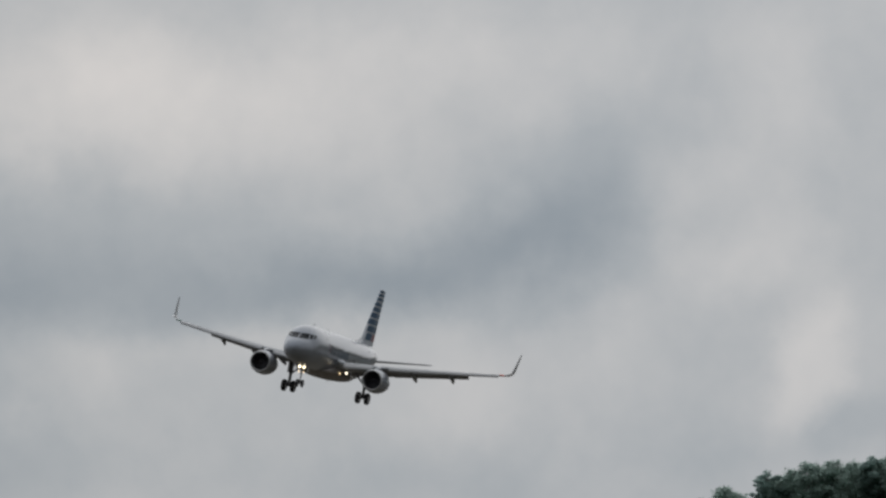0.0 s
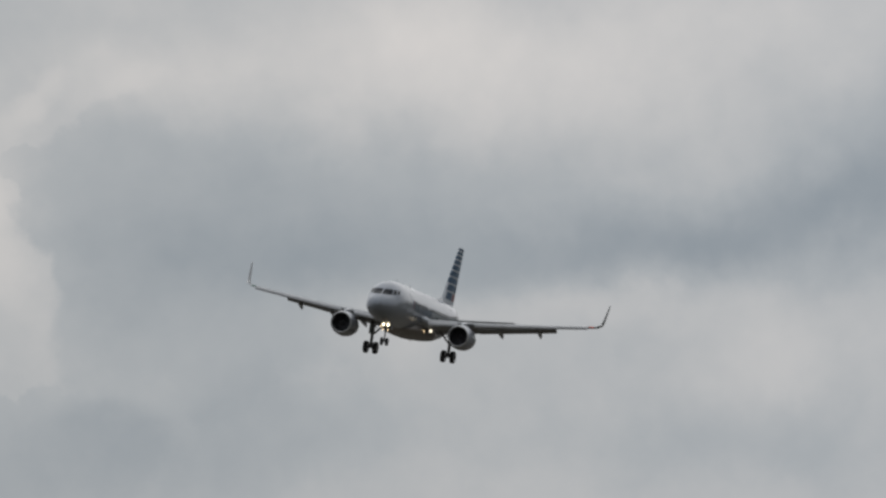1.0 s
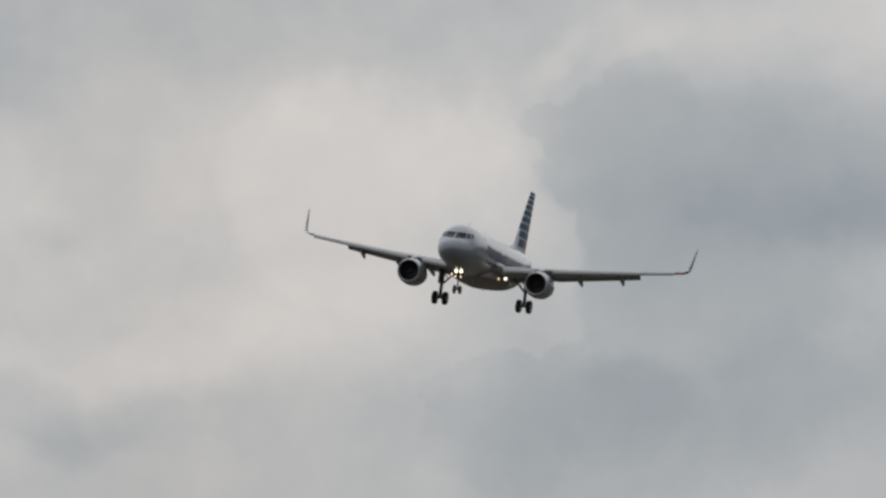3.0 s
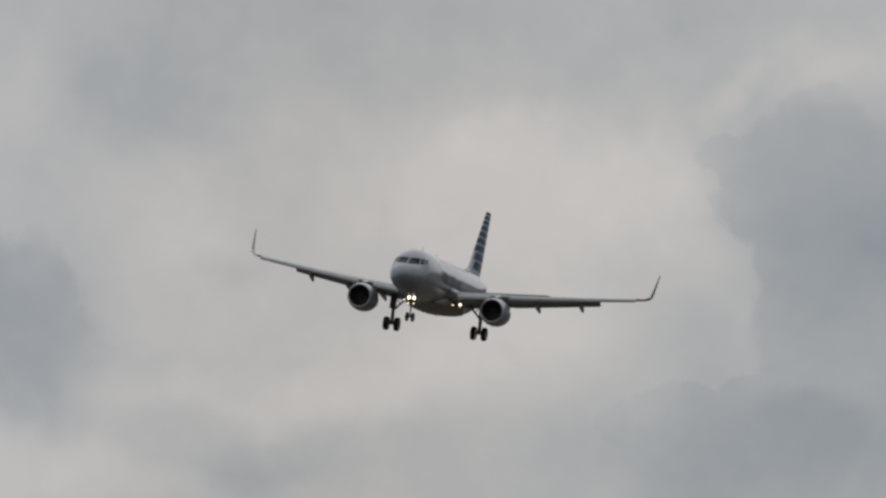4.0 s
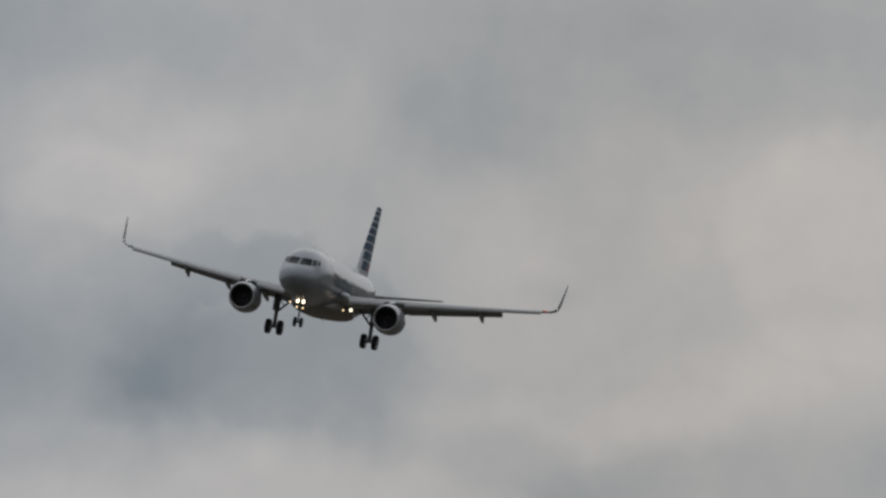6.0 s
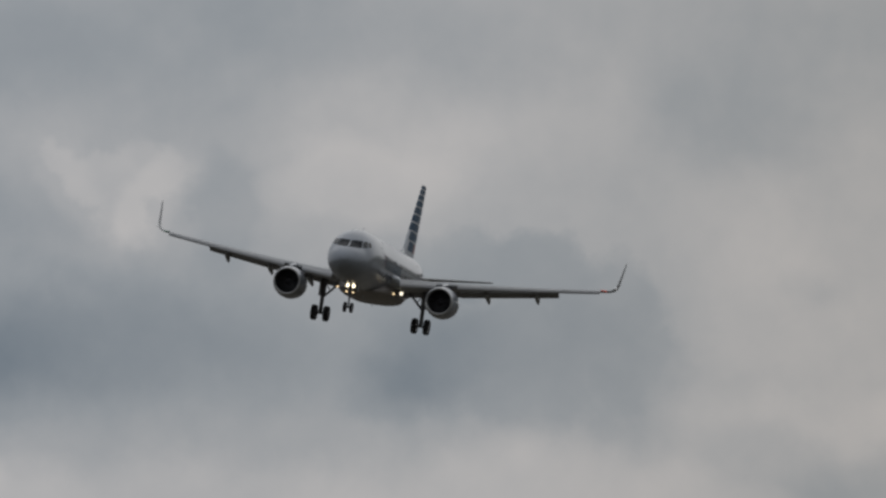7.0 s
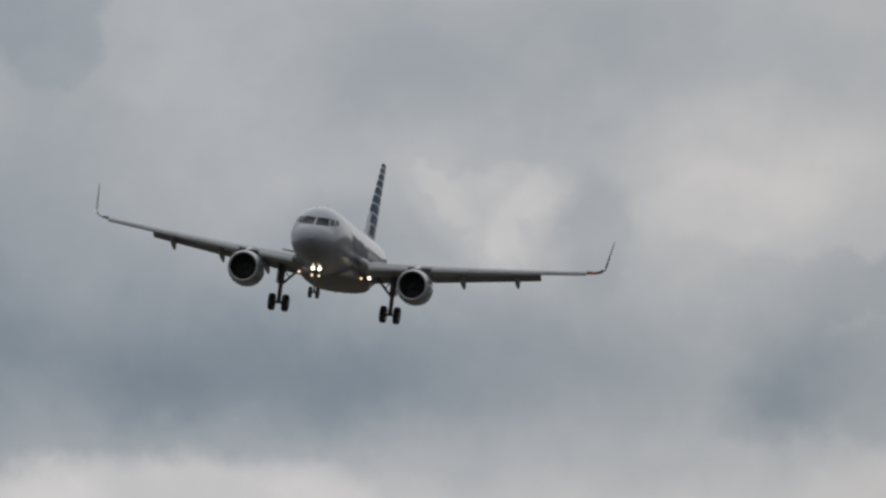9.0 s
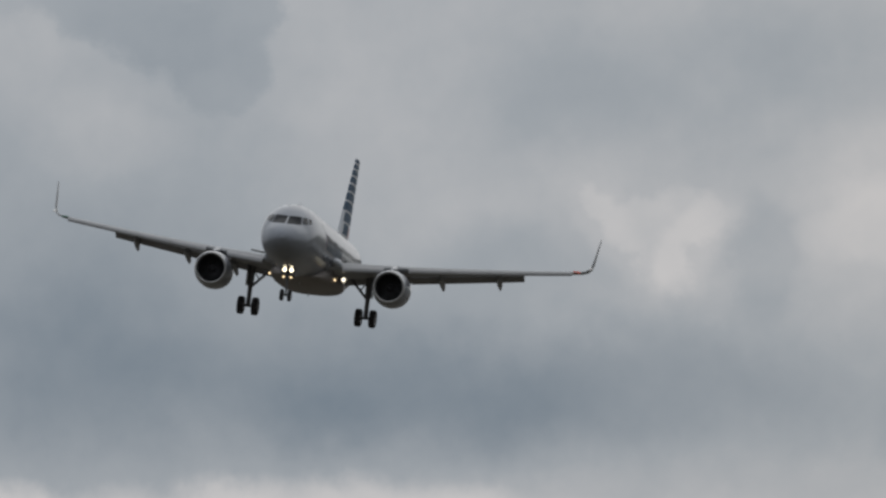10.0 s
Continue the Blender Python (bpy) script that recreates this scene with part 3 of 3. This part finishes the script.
def build_wing(plane, side):
    wing = part("wing", loft([section(y, side, 0.0, 0.78) for y in (1.2, 2, 3, 4, 5, 6.4, 8, 10, 12, 13.4)]
                             ), WING_GREY, plane, "grey metal wing drooped flaps, slats out", 50)
    part("outer_wing", loft([section(y, side, 0.0, 1.0) for y in (13.4, 14.4, 15.5, 16.5)]), WING_GREY, wing)
    # upturned winglet
    rings = []
    le0, c0, z0, _ = wing_line(16.5)
    for y, z, s, chord, th, lean in ((16.5, 0, 0, c0, 0.11, 0.0), (16.93, 0.07, 0.26, c0 * 0.94, 0.10, 0.25), (17.26, 0.19, 0.50, c0 * 0.86, 0.10, 0.55),
                                     (17.48, 0.40, 0.78, c0 * 0.78, 0.09, 1.0), (17.58, 0.72, 1.05, c0 * 0.68, 0.09, 1.36),
                                     (17.67, 1.5, 1.65, c0 * 0.50, 0.08, 1.46), (17.75, 2.2, 2.2, c0 * 0.33, 0.08, 1.46), (17.78, 2.5, 2.48, c0 * 0.20, 0.08, 1.46)):
        rings.append([at(le0 + s + x * chord, side * (y - h * chord * math.sin(lean)), z0 + z + h * chord * math.cos(lean)) for x, h in foil(10, th)])
    part("winglet", loft(rings), WING_GREY, wing, "tall upturned winglet")
    # slats, run out ahead of and below the leading edge
    for y0, y1 in ((2.6, 5.1), (6.6, 9.0), (9.03, 11.4), (11.43, 13.9), (13.93, 16.46)):
        rings = []
        for y in np.linspace(y0, y1, 5):
            le, chord, z, th = wing_line(y)
            size = 0.36 + 0.05 * chord
            out = []
            for u, v in ((0.0, -0.30), (-0.12, -0.12), (-0.10, 0.12), (0.06, 0.34), (0.34, 0.52), (0.80, 0.62), (0.82, 0.58), (0.42, 0.36), (0.20, 0.10), (0.12, -0.22)):
                out.append(at(le - 0.34 * size + u * size, side * y, z - 0.30 * size + v * size * 0.8))
            rings.append(out)
        part("slat", loft(rings), BARE_METAL, wing, "bare metal leading-edge slat")
    # flaps, fully down
    for y0, y1, l0, l1 in ((2.15, 6.37, 0.80, 0.85), (6.39, 13.36, 0.85, 0.74)):
        rings = []
        for y in np.linspace(y0, y1, 6):
            long = l0 + (l1 - l0) * (y - y0) / (y1 - y0)
            rings.append(section(y, side, 0.76, 1.0, radians(30), (0.035 if y > 6.38 else 0.03, -0.012 if y > 6.38 else 0.0), 0.16, 10, long / (0.24 * wing_line(y)[1])))
        part("flap", loft(rings), FLAP_GREY, wing, "drooped trailing-edge flap")
    for y in (5.1, 8.3, 11.85):
        le, chord, z, th = wing_line(y)
        rings = []
        for f in np.linspace(0, 1, 9):
            r = 0.29 * math.sin(math.pi * min(1, f * 0.74 + 0.12)) ** 0.7
            s = le + chord * 0.52 + f * chord * (0.72 if y > 5 else 0.6)
            drop = 0.055 * chord + f * f * 0.45 + 0.14
            rings.append([at(s, side * y + 0.62 * r * math.sin(a), z - drop + 1.15 * r * math.cos(a)) for a in np.linspace(0, 2 * math.pi, 14, endpoint=False)])
        part("flap_track_fairing", loft(rings), WING_GREY, wing)
    le, chord, z, th = wing_line(16.75)
    glow = NAV_RED if side > 0 else NAV_GREEN
    part("position_light", loft([[at(le + 0.02 + a, side * y, z + 0.03 + b) for a, b in ((-0.02, 0.05), (-0.06, -0.02), (0.10, -0.06), (0.10, 0.06))]
                                 for y in (16.50, 16.95)]), glow, wing, "red position light" if side > 0 else "green position light")
    part("strobe_light", turned([(-0.10, 0.02), (-0.06, 0.07), (0.05, 0.09), (0.12, 0.03)], 0, at(le0 + 0.74, side * 17.53, z0 + 0.42), 12), STROBE, wing)


def build_engine(plane, side):
    c = (5.78 * side, -2.05)
    s0 = 10.55

    def ring_at(rows, n=56):
        return turned([(NOSE - s, r) for s, r in rows], 0, (0, c[0], c[1]), n)
    outer = [(s0 + 0.16, 1.04), (s0 + 0.5, 1.12), (s0 + 1.2, 1.19), (s0 + 2.0, 1.20), (s0 + 2.8, 1.13), (s0 + 3.5, 1.0), (s0 + 3.52, 0.90)]
    inner = [(s0 + 3.0, 0.90), (s0 + 1.3, 0.88), (s0 + 0.7, 0.85), (s0 + 0.16, 0.87)]
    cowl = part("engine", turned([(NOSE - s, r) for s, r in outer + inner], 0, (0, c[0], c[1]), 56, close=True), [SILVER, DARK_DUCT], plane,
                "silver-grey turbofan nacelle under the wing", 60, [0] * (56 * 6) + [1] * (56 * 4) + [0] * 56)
    lip = []
    for k in range(13):
        a = math.pi * k / 12
        lip.append((s0 + 0.165 - 0.165 * math.sin(a) * 1.0, 0.955 + 0.085 * math.cos(a)))
    part("intake_lip", turned([(NOSE - s, r) for s, r in lip], 0, (0, c[0], c[1]), 56, close=True), LIP_METAL, cowl, "polished metal intake lip", 60)
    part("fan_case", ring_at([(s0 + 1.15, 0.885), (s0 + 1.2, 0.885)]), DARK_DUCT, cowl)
    for k in range(24):
        a = 2 * math.pi * k / 24
        pts = []
        for r, tw, w in ((0.28, 0.35, 0.07), (0.55, 0.65, 0.09), (0.87, 0.95, 0.10)):
            for q in (-1, 1):
                b = a + q * w * math.cos(tw) / r
                pts.append(at(s0 + 1.0 + q * w * math.sin(tw), c[0] + r * math.cos(b), c[1] + r * math.sin(b)))
        part("fan_blade", (pts, [(0, 1, 3, 2), (2, 3, 5, 4)]), FAN_METAL, cowl)
    part("spinner", ring_at([(s0 + 0.62, 0.01), (s0 + 0.68, 0.08), (s0 + 0.80, 0.18), (s0 + 1.0, 0.28), (s0 + 1.1, 0.28)], 24), FAN_METAL, cowl)
    part("exhaust_nozzle", ring_at([(s0 + 3.2, 0.70), (s0 + 3.9, 0.62), (s0 + 4.5, 0.46), (s0 + 4.5, 0.42), (s0 + 4.1, 0.4)]), HOT_METAL, cowl)
    part("exhaust_cone", ring_at([(s0 + 4.0, 0.32), (s0 + 4.6, 0.26), (s0 + 5.1, 0.06)], 24), HOT_METAL, cowl)
    rings = []
    for s, low, high, w in ((s0 + 0.9, -0.88, -0.84, 0.06), (s0 + 1.5, -0.92, -0.66, 0.17), (s0 + 2.6, -1.0, -0.50, 0.20), (s0 + 4.0, -1.35, -0.75, 0.18), (s0 + 5.6, -1.15, -0.85, 0.05)):
        rings.append([at(s, c[0] + w * a, low + (high - low) * b) for a, b in ((-1, 0), (1, 0), (1, 0.8), (0.4, 1), (-0.4, 1), (-1, 0.8))])
    part("pylon", loft(rings), SILVER, cowl)
    # vortex strake on the inboard side
    a = radians(48)
    y, z = c[0] - side * math.sin(a) * 1.13, c[1] + math.cos(a) * 1.13
    part("strake", slab([at(s0 + 1.2, y, z), at(s0 + 2.3, y, z), at(s0 + 2.2, y - side * 0.2, z + 0.2), at(s0 + 1.7, y - side * 0.2, z + 0.2)], 0.03), SILVER, cowl)


def fin_edge(f):
    """Leading and trailing station and half thickness at a fraction of the fin's height."""
    return 26.1 + 5.1 * f, 31.75 + 1.5 * f, 1.85 + 5.95 * f, 0.076


def build_tail(plane):
    def fin_ring(f, a=0.0, b=1.0, grow=0.0):
        le, te, z, th = fin_edge(f)
        ch = te - le
        le -= grow * 1.5
        upper, lower = foil(10, th, a, b)[:11], foil(10, th, a, b)[:11][::-1]
        ring = []
        for x, h in upper:
            ring.append(at(le + x * ch, (h - 0.05 * x * (1 - x)) * ch + grow, z))
        for x, h in lower[1 if b == 1.0 else 0:-1 if a == 0 else None]:
            ring.append(at(le + x * ch, -(h - 0.05 * x * (1 - x)) * ch - grow, z))
        return ring
    fin = part("tail_fin", loft([fin_ring(f, 0, 0.69) for f in (-0.06, 0.2, 0.5, 0.8, 0.97, 1.0)]), TAIL_WHITE, plane,
               "swept tail fin with navy and pale stripes", 50)
    part("rudder", loft([fin_ring(f, 0.695, 1.0) for f in (0.03, 0.3, 0.6, 0.97)]), TAIL_WHITE, fin)
    part("dorsal_fillet", loft([[at(s, w * a, z * b + 1.9) for a, b in ((-1, 0), (-0.5, 0.7), (0, 1), (0.5, 0.7), (1, 0))]
                                for s, w, z in ((23.8, 0.05, 0.17), (25.2, 0.12, 0.35), (26.6, 0.22, 0.72))]), SILVER, fin)
    edges = (0.10, 0.245, 0.375, 0.495, 0.605, 0.705, 0.795, 0.875, 0.945, 1.0)
    for k in range(len(edges) - 1):
        f0, f1 = edges[k] + 0.010, edges[k + 1] - 0.010
        a = 0.14 if k < 1 else 0.06 if k < 2 else 0.0
        part("tail_stripe", loft([fin_ring(f0 + (f1 - f0) * q, a, 0.66, 0.006) for q in (0, 0.5, 1)]), NAVY, fin)
        part("tail_stripe", loft([fin_ring(f0 + (f1 - f0) * q, 0.71, 0.97, 0.006) for q in (0, 0.5, 1)]), DEEP_RED if k < 1 else NAVY, fin)
    for side in (1, -1):
        rings = []
        for y in (0.4, 1.2, 2.5, 4, 5.4, 6.1, 6.22):
            le, te, z = 27.4 + 0.62 * y, 31.6 + 0.22 * y, 0.46 + 0.122 * y
            ch = te - le
            if y > 6.15:
                le, ch = le + 0.3, ch * 0.7
            rings.append([at(le + x * ch, side * y, z - (h - 0.05 * x * (1 - x)) * ch + 0.045 * (x - 0.4) * ch) for x, h in foil(10, 0.080)])
        part("tailplane", loft(rings), WING_GREY, plane, "grey horizontal tailplane", 50)


def wheel_geo(center, radius, width):
    w, r = width / 2, radius
    tyre = [(-w * 0.72, r * 0.62), (-w * 0.96, r * 0.74), (-w, r * 0.86), (-w * 0.82, r * 0.96), (-w * 0.45, r), (-w * 0.10, r), (-w * 0.06, r * 0.985),
            (w * 0.06, r * 0.985), (w * 0.10, r), (w * 0.45, r), (w * 0.82, r * 0.96), (w, r * 0.86), (w * 0.96, r * 0.74), (w * 0.72, r * 0.62)]
    rim = [(-w * 0.74, 0.02), (-w * 0.78, r * 0.2), (-w * 0.5, r * 0.35), (-w * 0.55, r * 0.52), (-w * 0.8, r * 0.63), (w * 0.8, r * 0.63),
           (w * 0.55, r * 0.52), (w * 0.5, r * 0.35), (w * 0.78, r * 0.2), (w * 0.74, 0.02)]
    a, b = turned(tyre, 1, center, 36, close=True), turned(rim, 1, center, 36)
    return join(a, b), [0] * len(a[1]) + [1] * len(b[1])


def build_gear(plane):
    for side in (1, -1):
        y = 3.83 * side
        gear = part("main_gear", join(tube(at(15.9, y, -0.95), at(16.0, y, -2.5), 0.23, 0.20), tube(at(16.0, y, -2.5), at(16.03, y, -3.77), 0.15),
                                      tube(at(16.03, y - 0.50, -3.77), at(16.03, y + 0.50, -3.77), 0.085)), GEAR_PAINT, plane, "extended main landing gear leg")
        part("side_brace", join(tube(at(16.0, y - side * 0.05, -2.55), at(15.95, y - side * 1.2, -1.35), 0.085), tube(at(16.0, y - side * 0.55, -2.03), at(15.9, y - side * 0.12, -1.5), 0.04)), GEAR_PAINT, gear)
        part("torque_link", join(tube(at(16.12, y, -2.45), at(16.42, y, -3.0), 0.05), tube(at(16.42, y, -3.0), at(16.12, y, -3.6), 0.05)), GEAR_PAINT, gear)
        part("leg_door", loft([[at(s, y + side * (0.26 + b), z) for s, b in ((15.5, 0.0), (15.9, 0.07), (16.5, 0.0), (16.5, -0.05), (15.9, 0.01), (15.5, -0.05))] for z in (-1.1, -2.45)]), SILVER, gear)
        for d in (-0.465, 0.465):
            geo, which = wheel_geo(at(16.03, y + d, -3.77), 0.585, 0.42)
            part("wheel", geo, [RUBBER, RIM_METAL], gear, "black tyre on metal rim", 40, which)
    gear = part("nose_gear", join(tube(at(4.75, 0, -1.7), at(4.95, 0, -2.9), 0.10, 0.09), tube(at(4.95, 0, -2.9), at(5.02, 0, -3.76), 0.065), tube(at(5.02, -0.3, -3.76), at(5.02, 0.3, -3.76), 0.055),
                                  tube(at(5.0, 0, -2.6), at(5.9, 0, -1.95), 0.05)), GEAR_PAINT, plane, "extended nose landing gear leg")
    for d in (-0.25, 0.25):
        geo, which = wheel_geo(at(5.02, d, -3.76), 0.38, 0.22)
        part("wheel", geo, [RUBBER, RIM_METAL], gear, "small black nose tyre", 40, which)
        part("nose_gear_door", slab([at(4.95, d * 1.7, -2.0), at(5.75, d * 1.7, -2.02), at(5.7, d * 1.9, -2.5), at(5.0, d * 1.9, -2.45)], 0.04), SILVER, gear)
        lens(gear, at(4.78, d * 0.90, -2.16), 0.115, LAMP_WARM, "lit taxi light")
        lens(gear, at(4.80, d * 0.95, -2.62), 0.068, LAMP_SMALL, "small lit turn-off light")


def lens(parent, place, r, material, label):
    """A round lamp that faces forwards: a domed glass in a short housing."""
    part("lamp", turned([(0.10 * r, 0.01), (0.08 * r, 0.5 * r), (0.0, r), (-0.5 * r, 0.9 * r)], 0, place, 20), material, parent, label)
    return part("lamp_housing", turned([(0.0, r * 1.02), (1.1 * r, r * 1.08), (1.1 * r, r * 1.14), (-0.5 * r, r * 1.14), (-1.1 * r, r * 0.5), (-1.1 * r, 0.02)], 0, place, 20), GEAR_PAINT, parent)


def build_airliner():
    plane = new("airliner")
    tagged(plane, "silver twin-engine airliner on approach, gear and flaps down", "airplane")
    build_fuselage(plane)
    for side in (1, -1):
        build_wing(plane, side)
        build_engine(plane, side)
        lens(plane, at(12.9, side * 2.55, -1.72), 0.135 if side > 0 else 0.12, LAMP_LANDING if side > 0 else LAMP_OFF, "lit landing light under the wing root" if side > 0 else "unlit landing light")
        lens(plane, at(11.9, side * 2.13, -1.88), 0.07, LAMP_SMALL, "small lit wing-root light")
    build_tail(plane)
    build_gear(plane)
    return plane


airliner = build_airliner()


# ---------------------------------------------------------------- trees on the hill
def tree_mesh(rng, height, spread, pine):
    """Trunk with limbs, and a crown of many leaf tufts."""
    trunk = [tube((0, 0, -1.0), (0.1, 0.05, height * 0.55), 0.26, 0.16, 8), tube((0.1, 0.05, height * 0.55), (0.05, 0.1, height * 0.93), 0.16, 0.04, 8)]
    tufts = []
    count = 22 if pine else 20
    for k in range(count):
        a = k * 2.4 + rng.uniform(-0.5, 0.5)
        f = (k + 0.5) / count
        z0 = height * ((0.46 + 0.46 * f) if pine else (0.34 + 0.56 * f))
        if pine:
            reach = spread * (1.0 - 0.3 * f) * rng.uniform(0.55, 1.15)
            end = Vector((math.cos(a) * reach, math.sin(a) * reach, z0 + 0.10 * reach))
        else:
            reach = spread * math.sqrt(max(0.08, 1 - (1.7 * f - 0.75) ** 2)) * rng.uniform(0.6, 1.05)
            end = Vector((math.cos(a) * reach, math.sin(a) * reach, z0 + 0.35 * reach))
        trunk.append(tube((0.05, 0.05, z0 - (0.1 if pine else 0.9)), end, 0.08, 0.025, 5))
        for q in range(4):
            g = (0.3 if pine else 0.45) + 0.2 * q
            r = rng.uniform(0.75, 1.15)
            tufts.append((Vector((0.05, 0.05, z0 - 0.2)).lerp(end, min(g, 1.05)) + Vector((rng.uniform(-.5, .5), rng.uniform(-.5, .5), rng.uniform(-.3, .5))), r, 0.36 if pine else 0.72))
    tufts.append((Vector((0.05, 0.1, height * 0.95)), 0.8, 0.8))
    if not pine:
        for k in range(46):
            d = Vector((rng.gauss(0, 1), rng.gauss(0, 1), rng.gauss(0, 1))).normalized() * rng.uniform(0.5, 1.0)
            tufts.append((Vector((d.x * spread * 0.85, d.y * spread * 0.85, height * 0.68 + d.z * height * 0.27)), rng.uniform(0.8, 1.2), 0.8))
    verts, faces = [], []
    for c, r, squash in tufts:
        for _ in range(80):
            d = Vector((rng.gauss(0, 1), rng.gauss(0, 1), rng.gauss(0, 1))).normalized()
            p = c + Vector((d.x, d.y, d.z * squash)) * r * (rng.uniform(0.3, 1.05) if pine else rng.uniform(0.2, 1.28))
            u = Vector((rng.gauss(0, 1), rng.gauss(0, 1), rng.gauss(0, 1))).normalized()
            w = d.cross(u)
            size = rng.uniform(0.14, 0.28)
            o = len(verts)
            verts += [p - u * size, p + w * size * 0.7, p + u * size, p - w * size * 0.7 + d * size * 0.3]
            faces += [(o, o + 1, o + 2), (o, o + 2, o + 3)]
    return join(*trunk), (verts, faces)


def raw_mesh(name, geo, material):
    me = bpy.data.meshes.new(name)
    me.from_pydata([tuple(v) for v in geo[0]], [], geo[1])
    me.materials.append(material)
    return me


def build_trees():
    rng = random.Random(7)
    kinds = []
    for height, spread, pine in ((15.5, 3.9, False), (14.0, 3.4, False), (16.5, 4.3, False), (17.0, 3.2, True), (15.0, 2.8, True), (12.5, 2.2, False)):
        trunk, crown = tree_mesh(rng, height, spread, pine)
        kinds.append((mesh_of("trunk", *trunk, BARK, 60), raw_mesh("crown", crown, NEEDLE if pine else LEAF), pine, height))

    def plant(kind, x, y, turn, tall=None):
        trunk, crown, pine, height = kinds[kind]
        tree = new("pine_tree" if pine else "broadleaf_tree")
        grow = tall / height if tall else 1.0
        tree.matrix_basis = pose(x, y, hill_height(x, y) - 0.3, 0, 0, turn) @ Matrix.Diagonal((grow ** 0.5, grow ** 0.5, grow, 1))
        new("trunk", trunk).parent = tree
        new("crown", crown).parent = tree
        tagged(tree, "dark green pine with flat layered boughs on the ridge" if pine else "dark green leafy tree on the wooded ridge",
               "tree", "trees on the ridge")
    # the front of the wood: kind, x, y, turn, height
    for tree in (
        (1, 253.3, 3124, 40, 15.2),
        (5, 249.0, 3124, 290, 13.8),
        (5, 256.2, 3126, 130, 13.2),
        (3, 259.9, 3122, 110, 17.0),
        (1, 261.4, 3124, 60, 15.4),
        (5, 263.2, 3123, 200, 15.8),
        (0, 266.6, 3121, 10, 17.4),
        (1, 269.7, 3124, 300, 16.0),
        (2, 271.7, 3121, 75, 17.1),
        (0, 274.9, 3124, 150, 16.0),
        (4, 277.3, 3121, 20, 16.9),
        (1, 279.7, 3123, 250, 16.3),
        (2, 282.5, 3120, 330, 16.3),
    ):
        plant(*tree)
    for row, y in enumerate((3122, 3128, 3134, 3141)):
        x = 283.0 if row == 0 else 258.0 + row
        while x < 322:
            plant(rng.choice((0, 0, 1, 2, 3, 4, 5)), x + rng.uniform(-1, 1), y + rng.uniform(-2.5, 2.5), rng.uniform(0, 360), 12.0 if x < 283 else None)
            x += rng.uniform(5.2, 7.4)
    # the woods over the rest of the hill
    verts, faces = [], []
    for _ in range(5200):
        x, y = rng.uniform(-250, 2000), rng.uniform(2350, 4100)
        ground = hill_height(x, y)
        if ground < 45 or (200 < x < 345 and y < 3160) or x / y < 0.100:
            continue
        h, r = rng.uniform(10, 14), rng.uniform(4.0, 6.0)
        o, n = len(verts), 7
        verts.append((x, y, ground + h))
        for f, w in ((0.86, 0.55), (0.55, 1.0), (0.2, 0.8)):
            for k in range(n):
                a = 2 * math.pi * k / n
                q = r * w * rng.uniform(0.75, 1.2)
                verts.append((x + q * math.cos(a), y + q * math.sin(a), ground + h * f + rng.uniform(-0.6, 0.6)))
        for k in range(n):
            faces.append((o, o + 1 + k, o + 1 + (k + 1) % n))
            for lv in (0, 1):
                a, b = o + 1 + lv * n, o + 1 + (lv + 1) * n
                faces.append((a + k, b + k, b + (k + 1) % n, a + (k + 1) % n))
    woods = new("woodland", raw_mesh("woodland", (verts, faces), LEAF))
    tagged(woods, "dense dark green woodland covering the hill", "woodland", kind="stuff")


build_trees()


# ---------------------------------------------------------------- flight
def motions():
    FLIGHT = (
        (0.0, pose(111.00, 1855.61, 115.30, -10.18, -1.20, -106.78)),
        (0.5, pose(98.05, 1824.63, 113.53, -8.92, -1.51, -105.97)),
        (1.0, pose(85.48, 1793.27, 111.75, -7.61, -1.85, -105.23)),
        (1.5, pose(73.30, 1761.58, 109.97, -6.41, -2.13, -104.52)),
        (2.0, pose(61.53, 1729.58, 108.20, -6.02, -2.46, -104.06)),
        (2.5, pose(50.18, 1697.29, 106.43, -6.51, -2.43, -103.22)),
        (2.7, pose(45.76, 1684.30, 105.73, -6.63, -2.55, -103.02)),
        (3.8, pose(22.69, 1612.26, 101.90, -6.96, -1.86, -102.09)),
        (4.0, pose(18.73, 1599.07, 101.21, -7.18, -1.82, -101.90)),
        (4.5, pose(9.14, 1565.99, 99.51, -8.14, -1.86, -101.31)),
        (5.0, pose(0.00, 1532.82, 97.84, -8.88, -1.84, -100.62)),
        (5.5, pose(-8.68, 1499.56, 96.19, -9.72, -1.68, -99.71)),
        (6.8, pose(-29.08, 1412.97, 92.04, -8.45, -1.22, -97.67)),
        (7.0, pose(-31.94, 1399.64, 91.42, -8.25, -1.27, -97.28)),
        (7.5, pose(-38.77, 1366.44, 89.90, -7.74, -1.39, -96.72)),
        (8.0, pose(-45.15, 1333.30, 88.42, -7.26, -1.75, -95.83)),
        (8.5, pose(-51.07, 1300.31, 86.97, -7.28, -1.98, -95.05)),
        (9.0, pose(-56.55, 1267.50, 85.56, -6.92, -1.97, -94.58)),
        (9.5, pose(-61.59, 1234.89, 84.19, -6.78, -1.68, -94.17)),
        (10.0, pose(-66.19, 1202.50, 82.86, -6.65, -1.88, -93.85)),
    )
    walk(airliner, FLIGHT)


motions()
